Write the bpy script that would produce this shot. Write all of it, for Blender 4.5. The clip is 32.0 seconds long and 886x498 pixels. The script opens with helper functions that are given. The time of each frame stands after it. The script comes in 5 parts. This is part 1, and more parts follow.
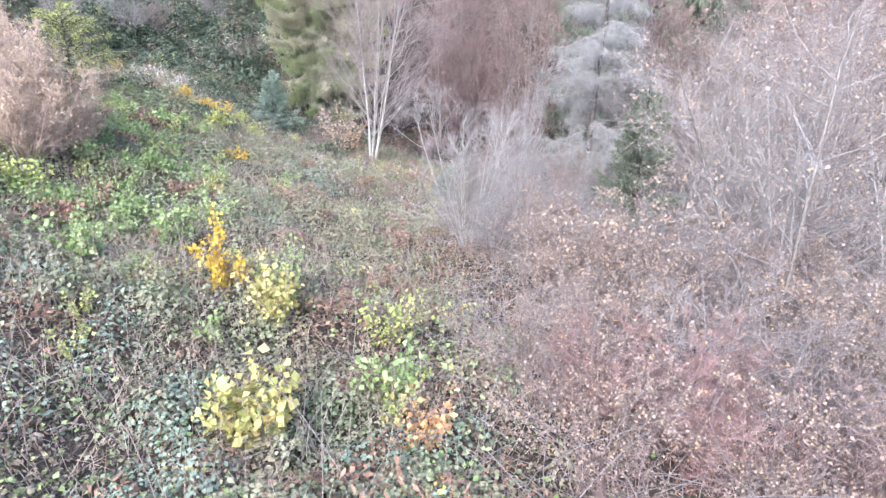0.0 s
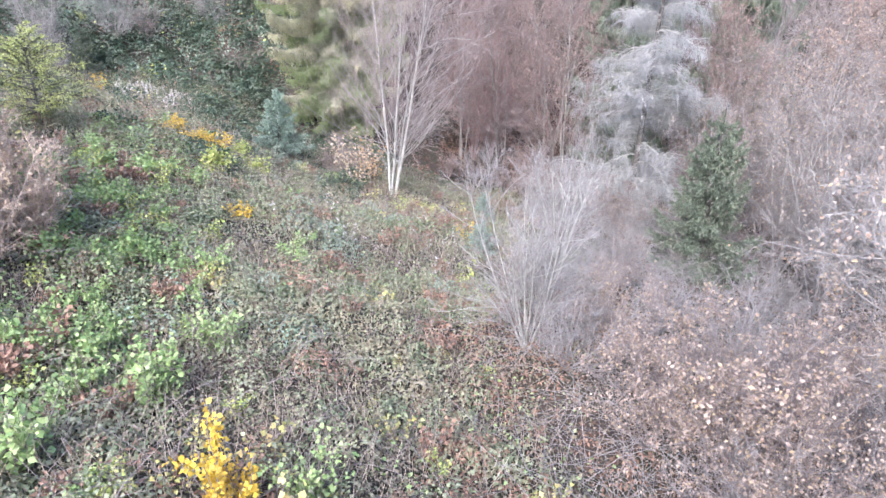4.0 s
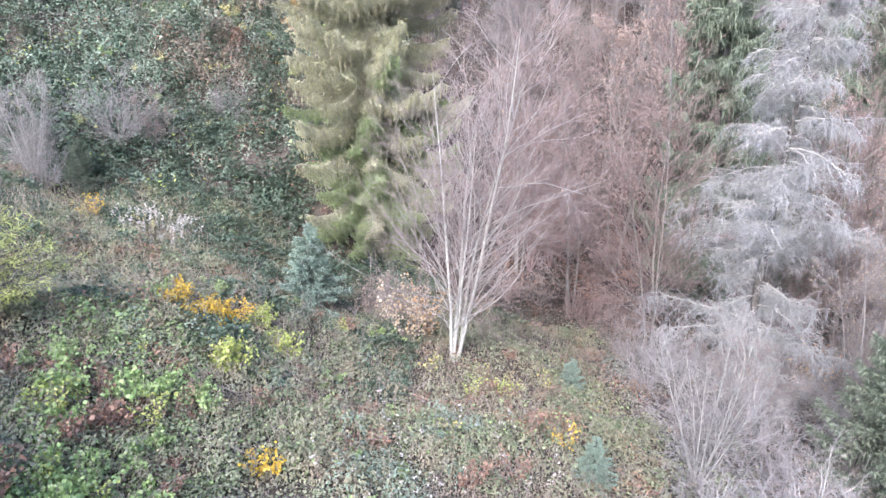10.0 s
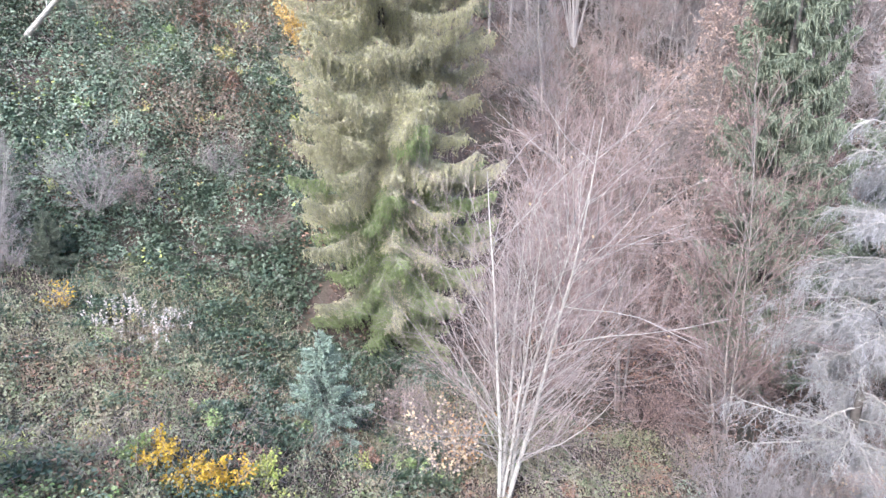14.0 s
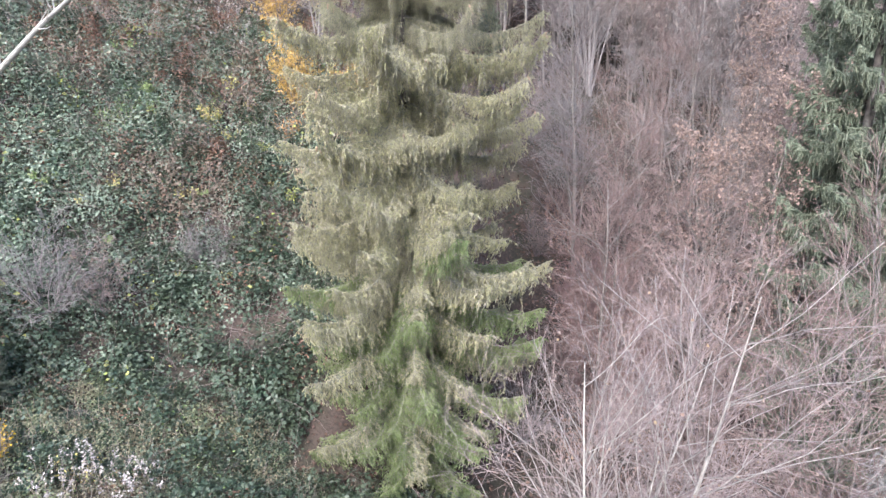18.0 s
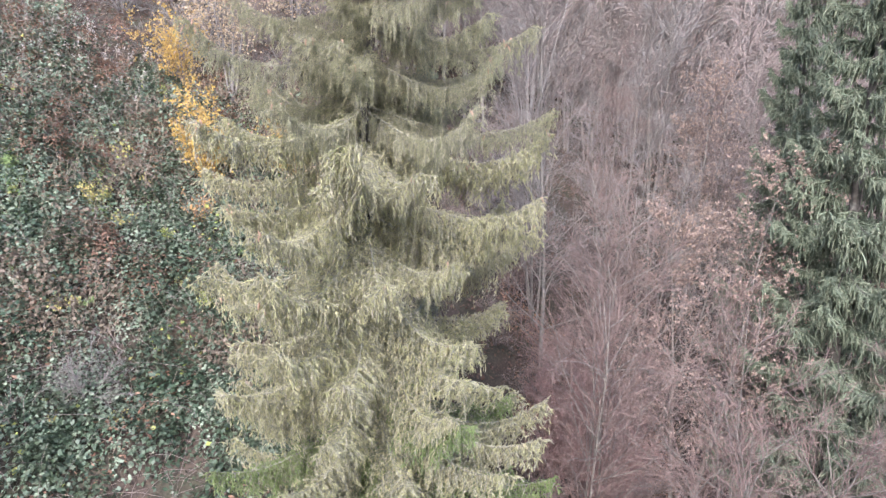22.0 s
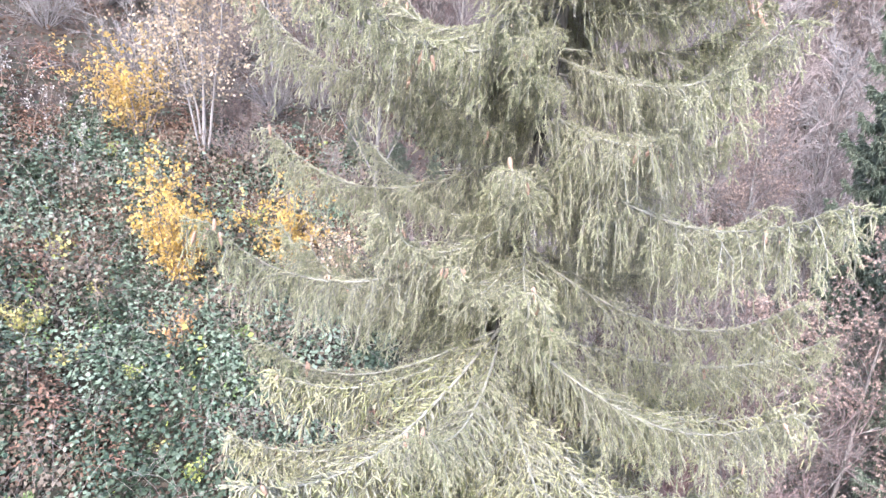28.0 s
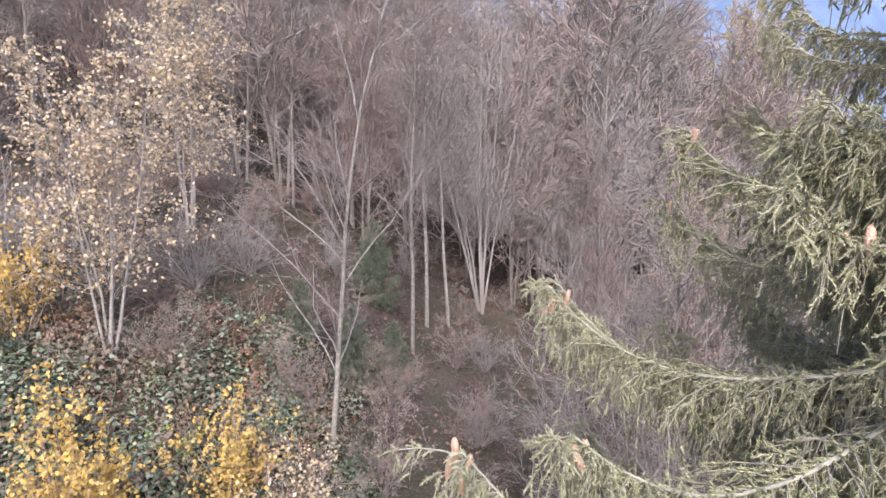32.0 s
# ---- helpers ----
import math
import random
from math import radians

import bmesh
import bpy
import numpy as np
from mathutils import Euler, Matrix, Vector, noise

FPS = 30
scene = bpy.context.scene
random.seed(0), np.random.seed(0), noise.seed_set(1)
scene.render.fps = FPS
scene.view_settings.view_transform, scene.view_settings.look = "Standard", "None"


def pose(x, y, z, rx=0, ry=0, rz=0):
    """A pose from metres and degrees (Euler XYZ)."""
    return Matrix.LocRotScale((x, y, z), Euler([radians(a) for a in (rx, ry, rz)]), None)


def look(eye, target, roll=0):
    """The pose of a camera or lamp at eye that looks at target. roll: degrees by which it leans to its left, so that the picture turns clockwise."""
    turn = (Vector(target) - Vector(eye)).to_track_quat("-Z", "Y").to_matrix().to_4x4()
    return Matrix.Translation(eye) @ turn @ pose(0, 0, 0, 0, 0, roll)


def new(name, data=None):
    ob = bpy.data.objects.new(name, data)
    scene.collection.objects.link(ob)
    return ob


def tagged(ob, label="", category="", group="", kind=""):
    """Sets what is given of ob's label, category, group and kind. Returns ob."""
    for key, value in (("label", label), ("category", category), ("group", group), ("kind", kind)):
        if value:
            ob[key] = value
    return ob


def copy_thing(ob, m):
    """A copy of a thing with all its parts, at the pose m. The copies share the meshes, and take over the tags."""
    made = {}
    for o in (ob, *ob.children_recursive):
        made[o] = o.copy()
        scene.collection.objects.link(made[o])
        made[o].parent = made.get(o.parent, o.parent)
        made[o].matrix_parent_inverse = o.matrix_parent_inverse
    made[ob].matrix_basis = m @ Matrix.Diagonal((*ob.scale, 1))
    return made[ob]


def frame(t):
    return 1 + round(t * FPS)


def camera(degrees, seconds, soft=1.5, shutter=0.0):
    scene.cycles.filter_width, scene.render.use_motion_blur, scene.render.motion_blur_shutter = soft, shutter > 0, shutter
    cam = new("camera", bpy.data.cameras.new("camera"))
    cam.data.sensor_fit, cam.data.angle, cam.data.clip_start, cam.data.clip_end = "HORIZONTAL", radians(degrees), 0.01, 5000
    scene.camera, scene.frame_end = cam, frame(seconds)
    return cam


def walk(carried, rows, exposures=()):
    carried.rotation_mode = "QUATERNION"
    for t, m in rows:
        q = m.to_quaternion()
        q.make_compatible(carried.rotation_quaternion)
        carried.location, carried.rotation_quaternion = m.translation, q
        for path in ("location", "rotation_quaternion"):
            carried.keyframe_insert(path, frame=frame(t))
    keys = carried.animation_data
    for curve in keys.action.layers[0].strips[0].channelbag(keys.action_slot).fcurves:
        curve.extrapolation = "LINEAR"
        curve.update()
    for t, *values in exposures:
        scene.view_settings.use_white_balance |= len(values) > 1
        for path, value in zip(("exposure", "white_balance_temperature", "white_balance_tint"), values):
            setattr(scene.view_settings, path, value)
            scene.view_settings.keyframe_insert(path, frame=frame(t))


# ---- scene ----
cam = camera(72.0, 32.0, soft=1.5)

# camera path: seconds, place, turn to the left, tilt down, lean (degrees)
PATH = (
    (0, 0.000, 0.000, 12.000, 5.69, 19.91, 0.53),
    (0.5, -0.166, 0.416, 12.136, 5.69, 20.21, 0.35),
    (1, -0.332, 0.833, 12.271, 5.71, 20.56, 0.24),
    (1.5, -0.499, 1.248, 12.404, 5.73, 20.89, 0.16),
    (2, -0.668, 1.664, 12.537, 5.75, 21.25, 0.13),
    (2.5, -0.838, 2.079, 12.669, 5.82, 21.52, 0.07),
    (3, -1.008, 2.496, 12.801, 5.85, 21.70, 0.03),
    (3.5, -1.179, 2.913, 12.933, 5.79, 21.82, 0.05),
    (5.5, -1.905, 4.611, 13.498, 5.81, 20.77, 0.22),
    (6, -2.091, 5.043, 13.638, 6.14, 20.32, -0.02),
    (6.5, -2.277, 5.477, 13.778, 6.44, 20.07, -0.21),
    (7, -2.464, 5.912, 13.920, 6.46, 19.50, -0.32),
    (7.5, -2.652, 6.348, 14.063, 6.29, 19.05, -0.21),
    (8, -2.839, 6.785, 14.208, 6.33, 18.35, -0.12),
    (8.5, -3.025, 7.220, 14.356, 6.36, 18.04, -0.11),
    (9, -3.212, 7.653, 14.506, 6.57, 17.84, -0.19),
    (9.5, -3.399, 8.084, 14.659, 6.81, 17.66, -0.38),
    (10, -3.586, 8.514, 14.816, 6.99, 17.64, -0.53),
    (10.5, -3.772, 8.942, 14.974, 7.04, 17.58, -0.55),
    (11, -3.958, 9.369, 15.135, 6.83, 17.49, -0.48),
    (11.5, -4.143, 9.794, 15.296, 6.68, 17.44, -0.38),
    (12, -4.328, 10.218, 15.458, 6.56, 17.24, -0.33),
    (12.5, -4.515, 10.642, 15.622, 6.53, 16.94, -0.42),
    (13, -4.705, 11.065, 15.788, 6.51, 16.71, -0.53),
    (13.5, -4.896, 11.489, 15.956, 6.46, 16.56, -0.62),
    (14, -5.087, 11.914, 16.125, 6.37, 16.54, -0.72),
    (14.5, -5.277, 12.343, 16.297, 6.17, 16.49, -0.64),
    (16.5, -6.030, 14.146, 17.037, 5.53, 15.58, -0.34),
    (17, -6.214, 14.599, 17.220, 5.43, 15.14, -0.36),
    (17.5, -6.398, 15.051, 17.401, 5.21, 14.95, -0.29),
    (18, -6.583, 15.504, 17.583, 4.95, 14.56, -0.28),
    (18.5, -6.767, 15.958, 17.765, 3.41, 14.43, -0.03),
    (19, -6.954, 16.413, 17.950, 0.26, 14.05, 0.65),
    (19.5, -7.143, 16.870, 18.137, -0.88, 13.45, 0.86),
    (20, -7.333, 17.327, 18.328, -1.63, 13.09, 0.76),
    (20.5, -7.524, 17.784, 18.523, -2.40, 12.82, 0.65),
    (21, -7.717, 18.238, 18.723, -3.07, 12.72, 0.51),
    (21.5, -7.910, 18.687, 18.927, -3.60, 12.69, 0.40),
    (22, -8.103, 19.129, 19.135, -3.95, 12.79, 0.32),
    (22.5, -8.293, 19.564, 19.345, -4.26, 12.97, 0.28),
    (23, -8.478, 19.994, 19.553, -4.70, 13.35, 0.30),
    (23.5, -8.658, 20.424, 19.757, -5.04, 13.64, 0.31),
    (24, -8.835, 20.853, 19.955, -5.47, 13.80, 0.16),
    (24.5, -9.008, 21.281, 20.149, -6.05, 14.02, 0.08),
    (25, -9.182, 21.709, 20.340, -6.53, 14.25, 0.12),
    (25.5, -9.355, 22.137, 20.532, -7.05, 14.54, 0.20),
    (27.5, -10.041, 23.855, 21.335, -8.70, 15.50, 0.26),
    (28, -10.211, 24.283, 21.546, -9.05, 15.65, 0.35),
    (28.5, -10.376, 24.708, 21.754, -9.40, 15.80, 0.47),
    (29, -10.535, 25.128, 21.958, -10.11, 15.63, 0.60),
    (29.5, -10.695, 25.548, 22.157, -11.26, 14.68, 0.71),
    (30, -10.864, 25.973, 22.348, -12.15, 13.56, 0.52),
    (30.5, -11.040, 26.403, 22.534, -14.61, 11.77, 0.03),
    (31, -11.217, 26.833, 22.720, -17.06, 10.09, -0.21),
    (31.5, -11.396, 27.264, 22.905, -17.89, 8.90, -0.24),
    (32, -11.574, 27.694, 23.092, -19.50, 6.69, -0.78),
)


def camera_pose(x, y, z, turn, down, lean):
    return pose(x, y, z, 0, 0, turn) @ pose(0, 0, 0, 90 - down, 0, 0) @ pose(0, 0, 0, 0, 0, lean)


walk(cam, [(r[0], camera_pose(*r[1:])) for r in PATH], exposures=((0, 2.05, 5500, 11), (13, 2.03, 5550, 11), (18, 1.7, 5700, 11), (20, 1.48, 5800, 11), (22.5, 1.78, 5750, 11), (25, 2.13, 5600, 11), (28, 2.09, 5500, 12), (29, 1.9, 5550, 12.5), (30, 1.54, 5600, 13), (32, 1.38, 5950, 13)))

# ---- sky and light: bright overcast late autumn day ----
world = bpy.data.worlds.new("overcast_sky")
scene.world = world
world.use_nodes = True
wn = world.node_tree.nodes
sky = wn.new("ShaderNodeTexSky")
sky.sky_type, sky.sun_disc = "NISHITA", False
sky.sun_elevation, sky.sun_rotation = radians(38), radians(200)
sky.dust_density, sky.air_density = 4.0, 1.0
world.node_tree.links.new(sky.outputs["Color"], wn["Background"].inputs["Color"])
wn["Background"].inputs["Strength"].default_value = 0.15
sun_data = bpy.data.lights.new("sun", "SUN")
sun_data.energy, sun_data.angle, sun_data.color = 1.2, radians(30), (1.0, 0.96, 0.9)
sun = new("sun", sun_data)
sun.matrix_world = look((-12, -30, 40), (0, 10, 0))

rng = np.random.default_rng(7)
seeds = iter(range(100, 100000))


def reseed():
    """Each thing draws its own chances."""
    global rng
    rng = np.random.default_rng(next(seeds))



# ---- materials ----
def material(name, colours, rough=0.75, scale=8.0, strength=0.35, bump=0.3, island=True, translucent=0.0, patches=0.0, patch_scale=0.7):
    """Colours spread over the pieces by chance, with grain at two scales and relief."""
    m = bpy.data.materials.new(name)
    m.use_nodes = True
    n, l = m.node_tree.nodes, m.node_tree.links
    b = n["Principled BSDF"]
    ramp = n.new("ShaderNodeValToRGB")
    e = ramp.color_ramp.elements
    for k, c in enumerate(colours):
        at = k / max(1, len(colours) - 1)
        s = e[k] if k < 2 else e.new(at)
        s.position = at
        s.color = (*c, 1)
    for k, c in enumerate(colours):
        e[k].position, e[k].color = k / max(1, len(colours) - 1), (*c, 1)
    geo = n.new("ShaderNodeNewGeometry")
    info = n.new("ShaderNodeObjectInfo")
    tex = n.new("ShaderNodeTexCoord")
    big = n.new("ShaderNodeTexNoise")
    big.inputs["Scale"].default_value, big.inputs["Detail"].default_value = patch_scale, 3
    l.new(geo.outputs["Position"], big.inputs["Vector"])
    mix = n.new("ShaderNodeMix")
    mix.inputs["Factor"].default_value = patches
    l.new((geo.outputs["Random Per Island"] if island else info.outputs["Random"]), mix.inputs["A"])
    spread = n.new("ShaderNodeMapRange")
    spread.inputs["From Min"].default_value, spread.inputs["From Max"].default_value = 0.3, 0.7
    l.new(big.outputs["Fac"], spread.inputs["Value"])
    l.new(spread.outputs["Result"], mix.inputs["B"])
    l.new(mix.outputs["Result"], ramp.inputs["Fac"])
    fine = n.new("ShaderNodeTexNoise")
    fine.inputs["Scale"].default_value, fine.inputs["Detail"].default_value = scale, 5
    l.new(tex.outputs["Object"], fine.inputs["Vector"])
    value = n.new("ShaderNodeMapRange")
    value.inputs["From Min"].default_value, value.inputs["From Max"].default_value = 0.25, 0.75
    value.inputs["To Min"].default_value, value.inputs["To Max"].default_value = 1 - strength, 1 + strength
    l.new(fine.outputs["Fac"], value.inputs["Value"])
    hsv = n.new("ShaderNodeHueSaturation")
    l.new(ramp.outputs["Color"], hsv.inputs["Color"])
    l.new(value.outputs["Result"], hsv.inputs["Value"])
    l.new(hsv.outputs["Color"], b.inputs["Base Color"])
    b.inputs["Roughness"].default_value = rough
    if bump:
        bm = n.new("ShaderNodeBump")
        bm.inputs["Strength"].default_value, bm.inputs["Distance"].default_value = bump, 0.02
        l.new(fine.outputs["Fac"], bm.inputs["Height"])
        l.new(bm.outputs["Normal"], b.inputs["Normal"])
    if translucent:
        tr = n.new("ShaderNodeBsdfTranslucent")
        l.new(hsv.outputs["Color"], tr.inputs["Color"])
        both = n.new("ShaderNodeMixShader")
        both.inputs["Fac"].default_value = translucent
        l.new(b.outputs["BSDF"], both.inputs[1])
        l.new(tr.outputs["BSDF"], both.inputs[2])
        l.new(both.outputs["Shader"], n["Material Output"].inputs["Surface"])
    return m


M_GROUND = material("leaf_litter_soil", [(0.04, 0.03, 0.024), (0.07, 0.05, 0.04), (0.05, 0.045, 0.03), (0.10, 0.065, 0.05)], 0.9, 14, 0.5, 0.8, False, 0, 1.0, 0.5)
M_BRAMBLE = material("bramble_leaf", [(0.08, 0.105, 0.05), (0.135, 0.16, 0.08), (0.19, 0.21, 0.115), (0.28, 0.285, 0.185), (0.22, 0.19, 0.115), (0.3, 0.255, 0.175), (0.24, 0.165, 0.11)], 0.6, 30, 0.35, 0.2, True, 0.2, 0.66, 1.3)
M_SILVER = material("silvery_bramble_leaf", [(0.1, 0.15, 0.095), (0.17, 0.225, 0.155), (0.26, 0.305, 0.23), (0.14, 0.185, 0.115)], 0.5, 30, 0.3, 0.2, True, 0.12, 0.68, 1.2)
M_DRY = material("withered_leaf", [(0.13, 0.1, 0.075), (0.19, 0.15, 0.115), (0.26, 0.215, 0.17), (0.16, 0.11, 0.085)], 0.8, 30, 0.3, 0.2, True, 0.2, 0.4, 1.2)
M_BANK = material("ivy_and_bramble_leaf", [(0.018, 0.03, 0.018), (0.032, 0.054, 0.032), (0.055, 0.086, 0.05), (0.11, 0.14, 0.1), (0.066, 0.088, 0.048), (0.042, 0.058, 0.034), (0.045, 0.036, 0.026)], 0.5, 30, 0.3, 0.2, True, 0.12, 0.72, 1.3)
M_BRACKEN = material("dead_bracken", [(0.18, 0.1, 0.07), (0.27, 0.155, 0.11), (0.38, 0.245, 0.18)], 0.85, 25, 0.3, 0.2, True, 0.2)
M_STALK = material("dry_stalk", [(0.3, 0.24, 0.19), (0.42, 0.36, 0.3), (0.25, 0.18, 0.14)], 0.85, 25, 0.3, 0.2)
M_SEED = material("white_seed_head", [(0.4, 0.36, 0.34), (0.52, 0.47, 0.45)], 0.9, 30, 0.2, 0.3)
M_LITTER = material("fallen_leaf", [(0.08, 0.05, 0.038), (0.13, 0.08, 0.06), (0.2, 0.13, 0.095), (0.1, 0.062, 0.05)], 0.8, 25, 0.3, 0.2, True, 0.2)
M_BARK = material("grey_bark", [(0.16, 0.14, 0.127), (0.24, 0.215, 0.195)], 0.85, 12, 0.45, 0.7, False)
M_PALE = material("pale_grey_bark", [(0.36, 0.34, 0.31), (0.46, 0.44, 0.41)], 0.8, 9, 0.35, 0.5, False)
M_LIMB = material("pale_limb_bark", [(0.32, 0.295, 0.27), (0.4, 0.375, 0.35)], 0.8, 9, 0.3, 0.4, False)
M_TWIG = material("pinkish_twig", [(0.175, 0.142, 0.134), (0.255, 0.212, 0.2), (0.21, 0.17, 0.158)], 0.8, 20, 0.25, 0.2)
M_TWIG_GREY = material("grey_twig", [(0.195, 0.176, 0.17), (0.29, 0.264, 0.258), (0.235, 0.205, 0.196)], 0.8, 20, 0.25, 0.2)
M_TWIG_PALE = material("pale_twig", [(0.31, 0.26, 0.245), (0.27, 0.21, 0.195), (0.37, 0.325, 0.305)], 0.8, 20, 0.25, 0.2)
M_TWIG_BEECH = material("pink_brown_twig", [(0.25, 0.2, 0.19), (0.33, 0.27, 0.255), (0.28, 0.22, 0.205)], 0.8, 20, 0.25, 0.2)
M_TWIG_TAN = material("tan_twig", [(0.42, 0.31, 0.25), (0.52, 0.4, 0.33), (0.46, 0.34, 0.27)], 0.8, 20, 0.25, 0.2)
M_TWIG_RED = material("reddish_twig", [(0.165, 0.115, 0.106), (0.24, 0.168, 0.155), (0.2, 0.15, 0.138)], 0.8, 20, 0.25, 0.2)
M_TWIG_CRIMSON = material("dark_red_twig", [(0.22, 0.13, 0.122), (0.31, 0.195, 0.18), (0.26, 0.17, 0.157)], 0.8, 20, 0.25, 0.2)
M_LICHEN = material("silver_lichen_twig", [(0.28, 0.272, 0.28), (0.37, 0.362, 0.37), (0.22, 0.2, 0.2)], 0.9, 20, 0.2, 0.3)
M_SPRUCE = material("spruce_needles", [(0.37, 0.38, 0.19), (0.44, 0.44, 0.235), (0.5, 0.48, 0.28), (0.42, 0.4, 0.32), (0.54, 0.51, 0.3), (0.46, 0.43, 0.36), (0.5, 0.5, 0.26)], 0.95, 90, 0.35, 0.5, True, 0.3, 0.3, 0.7)
M_SPRUCE.node_tree.nodes["Principled BSDF"].inputs["Specular IOR Level"].default_value = 0.15
M_SPRUCE_LOW = material("green_spruce_needles", [(0.15, 0.22, 0.08), (0.21, 0.28, 0.105), (0.28, 0.33, 0.15), (0.34, 0.35, 0.2)], 0.95, 90, 0.35, 0.5, True, 0.3, 0.4, 0.7)
M_SPRUCE_TOP = material("olive_spruce_needles", [(0.27, 0.285, 0.15), (0.34, 0.345, 0.2), (0.41, 0.395, 0.26), (0.46, 0.435, 0.31), (0.41, 0.385, 0.345)], 0.95, 90, 0.35, 0.5, True, 0.3, 0.3, 0.7)
M_LICHEN_LIMB = material("lichen_grey_limb", [(0.21, 0.192, 0.145), (0.31, 0.295, 0.25), (0.18, 0.16, 0.115)], 0.9, 14, 0.4, 0.5, True)
M_SPRUCE_DARK = material("dark_spruce_needles", [(0.11, 0.135, 0.095), (0.17, 0.2, 0.14), (0.26, 0.28, 0.2)], 0.7, 60, 0.4, 0.6, True, 0.1, 0.3, 0.6)
M_SPRUCE_BLUE = material("blue_green_needles", [(0.18, 0.24, 0.19), (0.28, 0.36, 0.29), (0.35, 0.42, 0.33)], 0.7, 60, 0.4, 0.6, True, 0.1, 0.3, 0.8)
M_SPRUCE_GREEN = material("fresh_green_needles", [(0.42, 0.48, 0.16), (0.54, 0.58, 0.2), (0.62, 0.62, 0.28)], 0.7, 60, 0.4, 0.6, True, 0.4, 0.3, 0.8)
M_MOSS_BARK = material("lichen_spotted_bark", [(0.06, 0.052, 0.047), (0.1, 0.088, 0.08), (0.2, 0.2, 0.19)], 0.9, 7, 0.5, 0.8, False, 0, 0.7, 3.0)
M_CONE = material("spruce_cone", [(0.45, 0.29, 0.21), (0.54, 0.36, 0.27), (0.4, 0.26, 0.19)], 0.6, 70, 0.3, 0.8, False)
LEAF = {
    "yellow": material("yellow_leaf", [(0.62, 0.40, 0.04), (0.72, 0.5, 0.06), (0.55, 0.36, 0.08)], 0.55, 30, 0.2, 0.2, True, 0.3),
    "lime": material("lime_leaf", [(0.34, 0.42, 0.10), (0.46, 0.5, 0.15), (0.55, 0.52, 0.18)], 0.55, 30, 0.2, 0.2, True, 0.3),
    "green": material("green_leaf", [(0.24, 0.34, 0.12), (0.33, 0.43, 0.17), (0.44, 0.49, 0.24)], 0.5, 30, 0.2, 0.2, True, 0.3),
    "pale": material("pale_yellow_leaf", [(0.5, 0.46, 0.16), (0.6, 0.52, 0.2), (0.4, 0.42, 0.15), (0.5, 0.36, 0.16)], 0.55, 30, 0.2, 0.2, True, 0.3),
    "cream": material("cream_tan_leaf", [(0.42, 0.32, 0.23), (0.55, 0.43, 0.3), (0.36, 0.25, 0.18)], 0.6, 30, 0.2, 0.2, True, 0.25),
    "gold": material("gold_cream_leaf", [(0.56, 0.44, 0.32), (0.62, 0.48, 0.29), (0.46, 0.35, 0.26), (0.6, 0.52, 0.42)], 0.6, 30, 0.2, 0.2, True, 0.25),
    "blush": material("pinkish_tan_leaf", [(0.31, 0.225, 0.185), (0.37, 0.28, 0.235), (0.44, 0.35, 0.285), (0.27, 0.18, 0.14), (0.46, 0.34, 0.2)], 0.6, 30, 0.2, 0.2, True, 0.25),
    "weed": material("fresh_green_bramble_leaf", [(0.13, 0.2, 0.065), (0.2, 0.29, 0.1), (0.29, 0.37, 0.15), (0.36, 0.38, 0.18)], 0.55, 30, 0.2, 0.2, True, 0.25, 0.5, 1.0),
    "rust": M_BRACKEN,
    "amber": material("amber_leaf", [(0.6, 0.4, 0.1), (0.68, 0.48, 0.14), (0.52, 0.34, 0.13), (0.6, 0.46, 0.2)], 0.6, 30, 0.2, 0.2, True, 0.3),
    "orange": material("orange_leaf", [(0.55, 0.3, 0.12), (0.62, 0.38, 0.18), (0.45, 0.24, 0.12)], 0.6, 30, 0.2, 0.2, True, 0.25),
    "brown": material("brown_leaf", [(0.26, 0.185, 0.15), (0.36, 0.265, 0.22), (0.44, 0.33, 0.28)], 0.7, 30, 0.2, 0.2, True, 0.2),
}


# ---- lie of the land ----
def soft(v, width):
    """A smooth ramp: 0 below 0, v above."""
    return 0.5 * (v + np.sqrt(v * v + width * width))


def wave(x, y):
    return (np.sin(x * 0.9 + 1.3 * np.sin(y * 0.5)) * 0.14 + np.sin(y * 1.1 + 0.8 * np.sin(x * 0.7)) * 0.12
            + np.sin(x * 2.3 + y * 1.7) * 0.05 + np.sin(y * 2.9 - x * 1.3 + 2) * 0.05)


def ground(x, y):
    x, y = np.asarray(x, float), np.asarray(y, float)
    z = 9.4 - 0.10 * (np.clip(y, -30, 60) - 10) - 0.17 * (np.clip(x, -26, 9) + 6)
    z = z + 0.3 * (soft(-x - 6, 1.0) - soft(-x - 10.5, 1.0))
    z = z - 1.1 * np.exp(-((x + 10.5) / 3.2) ** 2 - ((y - 25.6) / 3.0) ** 2)
    foot = 29.6 + 0.8 * soft(x + 8, 3) - 0.35 * soft(-x - 16, 2)
    d = soft(y - foot, 1.5) - 0.3
    z = z + 1.05 * d - 0.65 * soft(d - 12, 4) - 0.33 * soft(d - 60, 20)
    z = z + 0.45 * soft(x - 10, 3) - 0.4 * soft(x - 60, 10)
    z = z + 0.35 * soft(-x - 24, 3) - 0.3 * soft(-x - 60, 10)
    return z + wave(x, y)


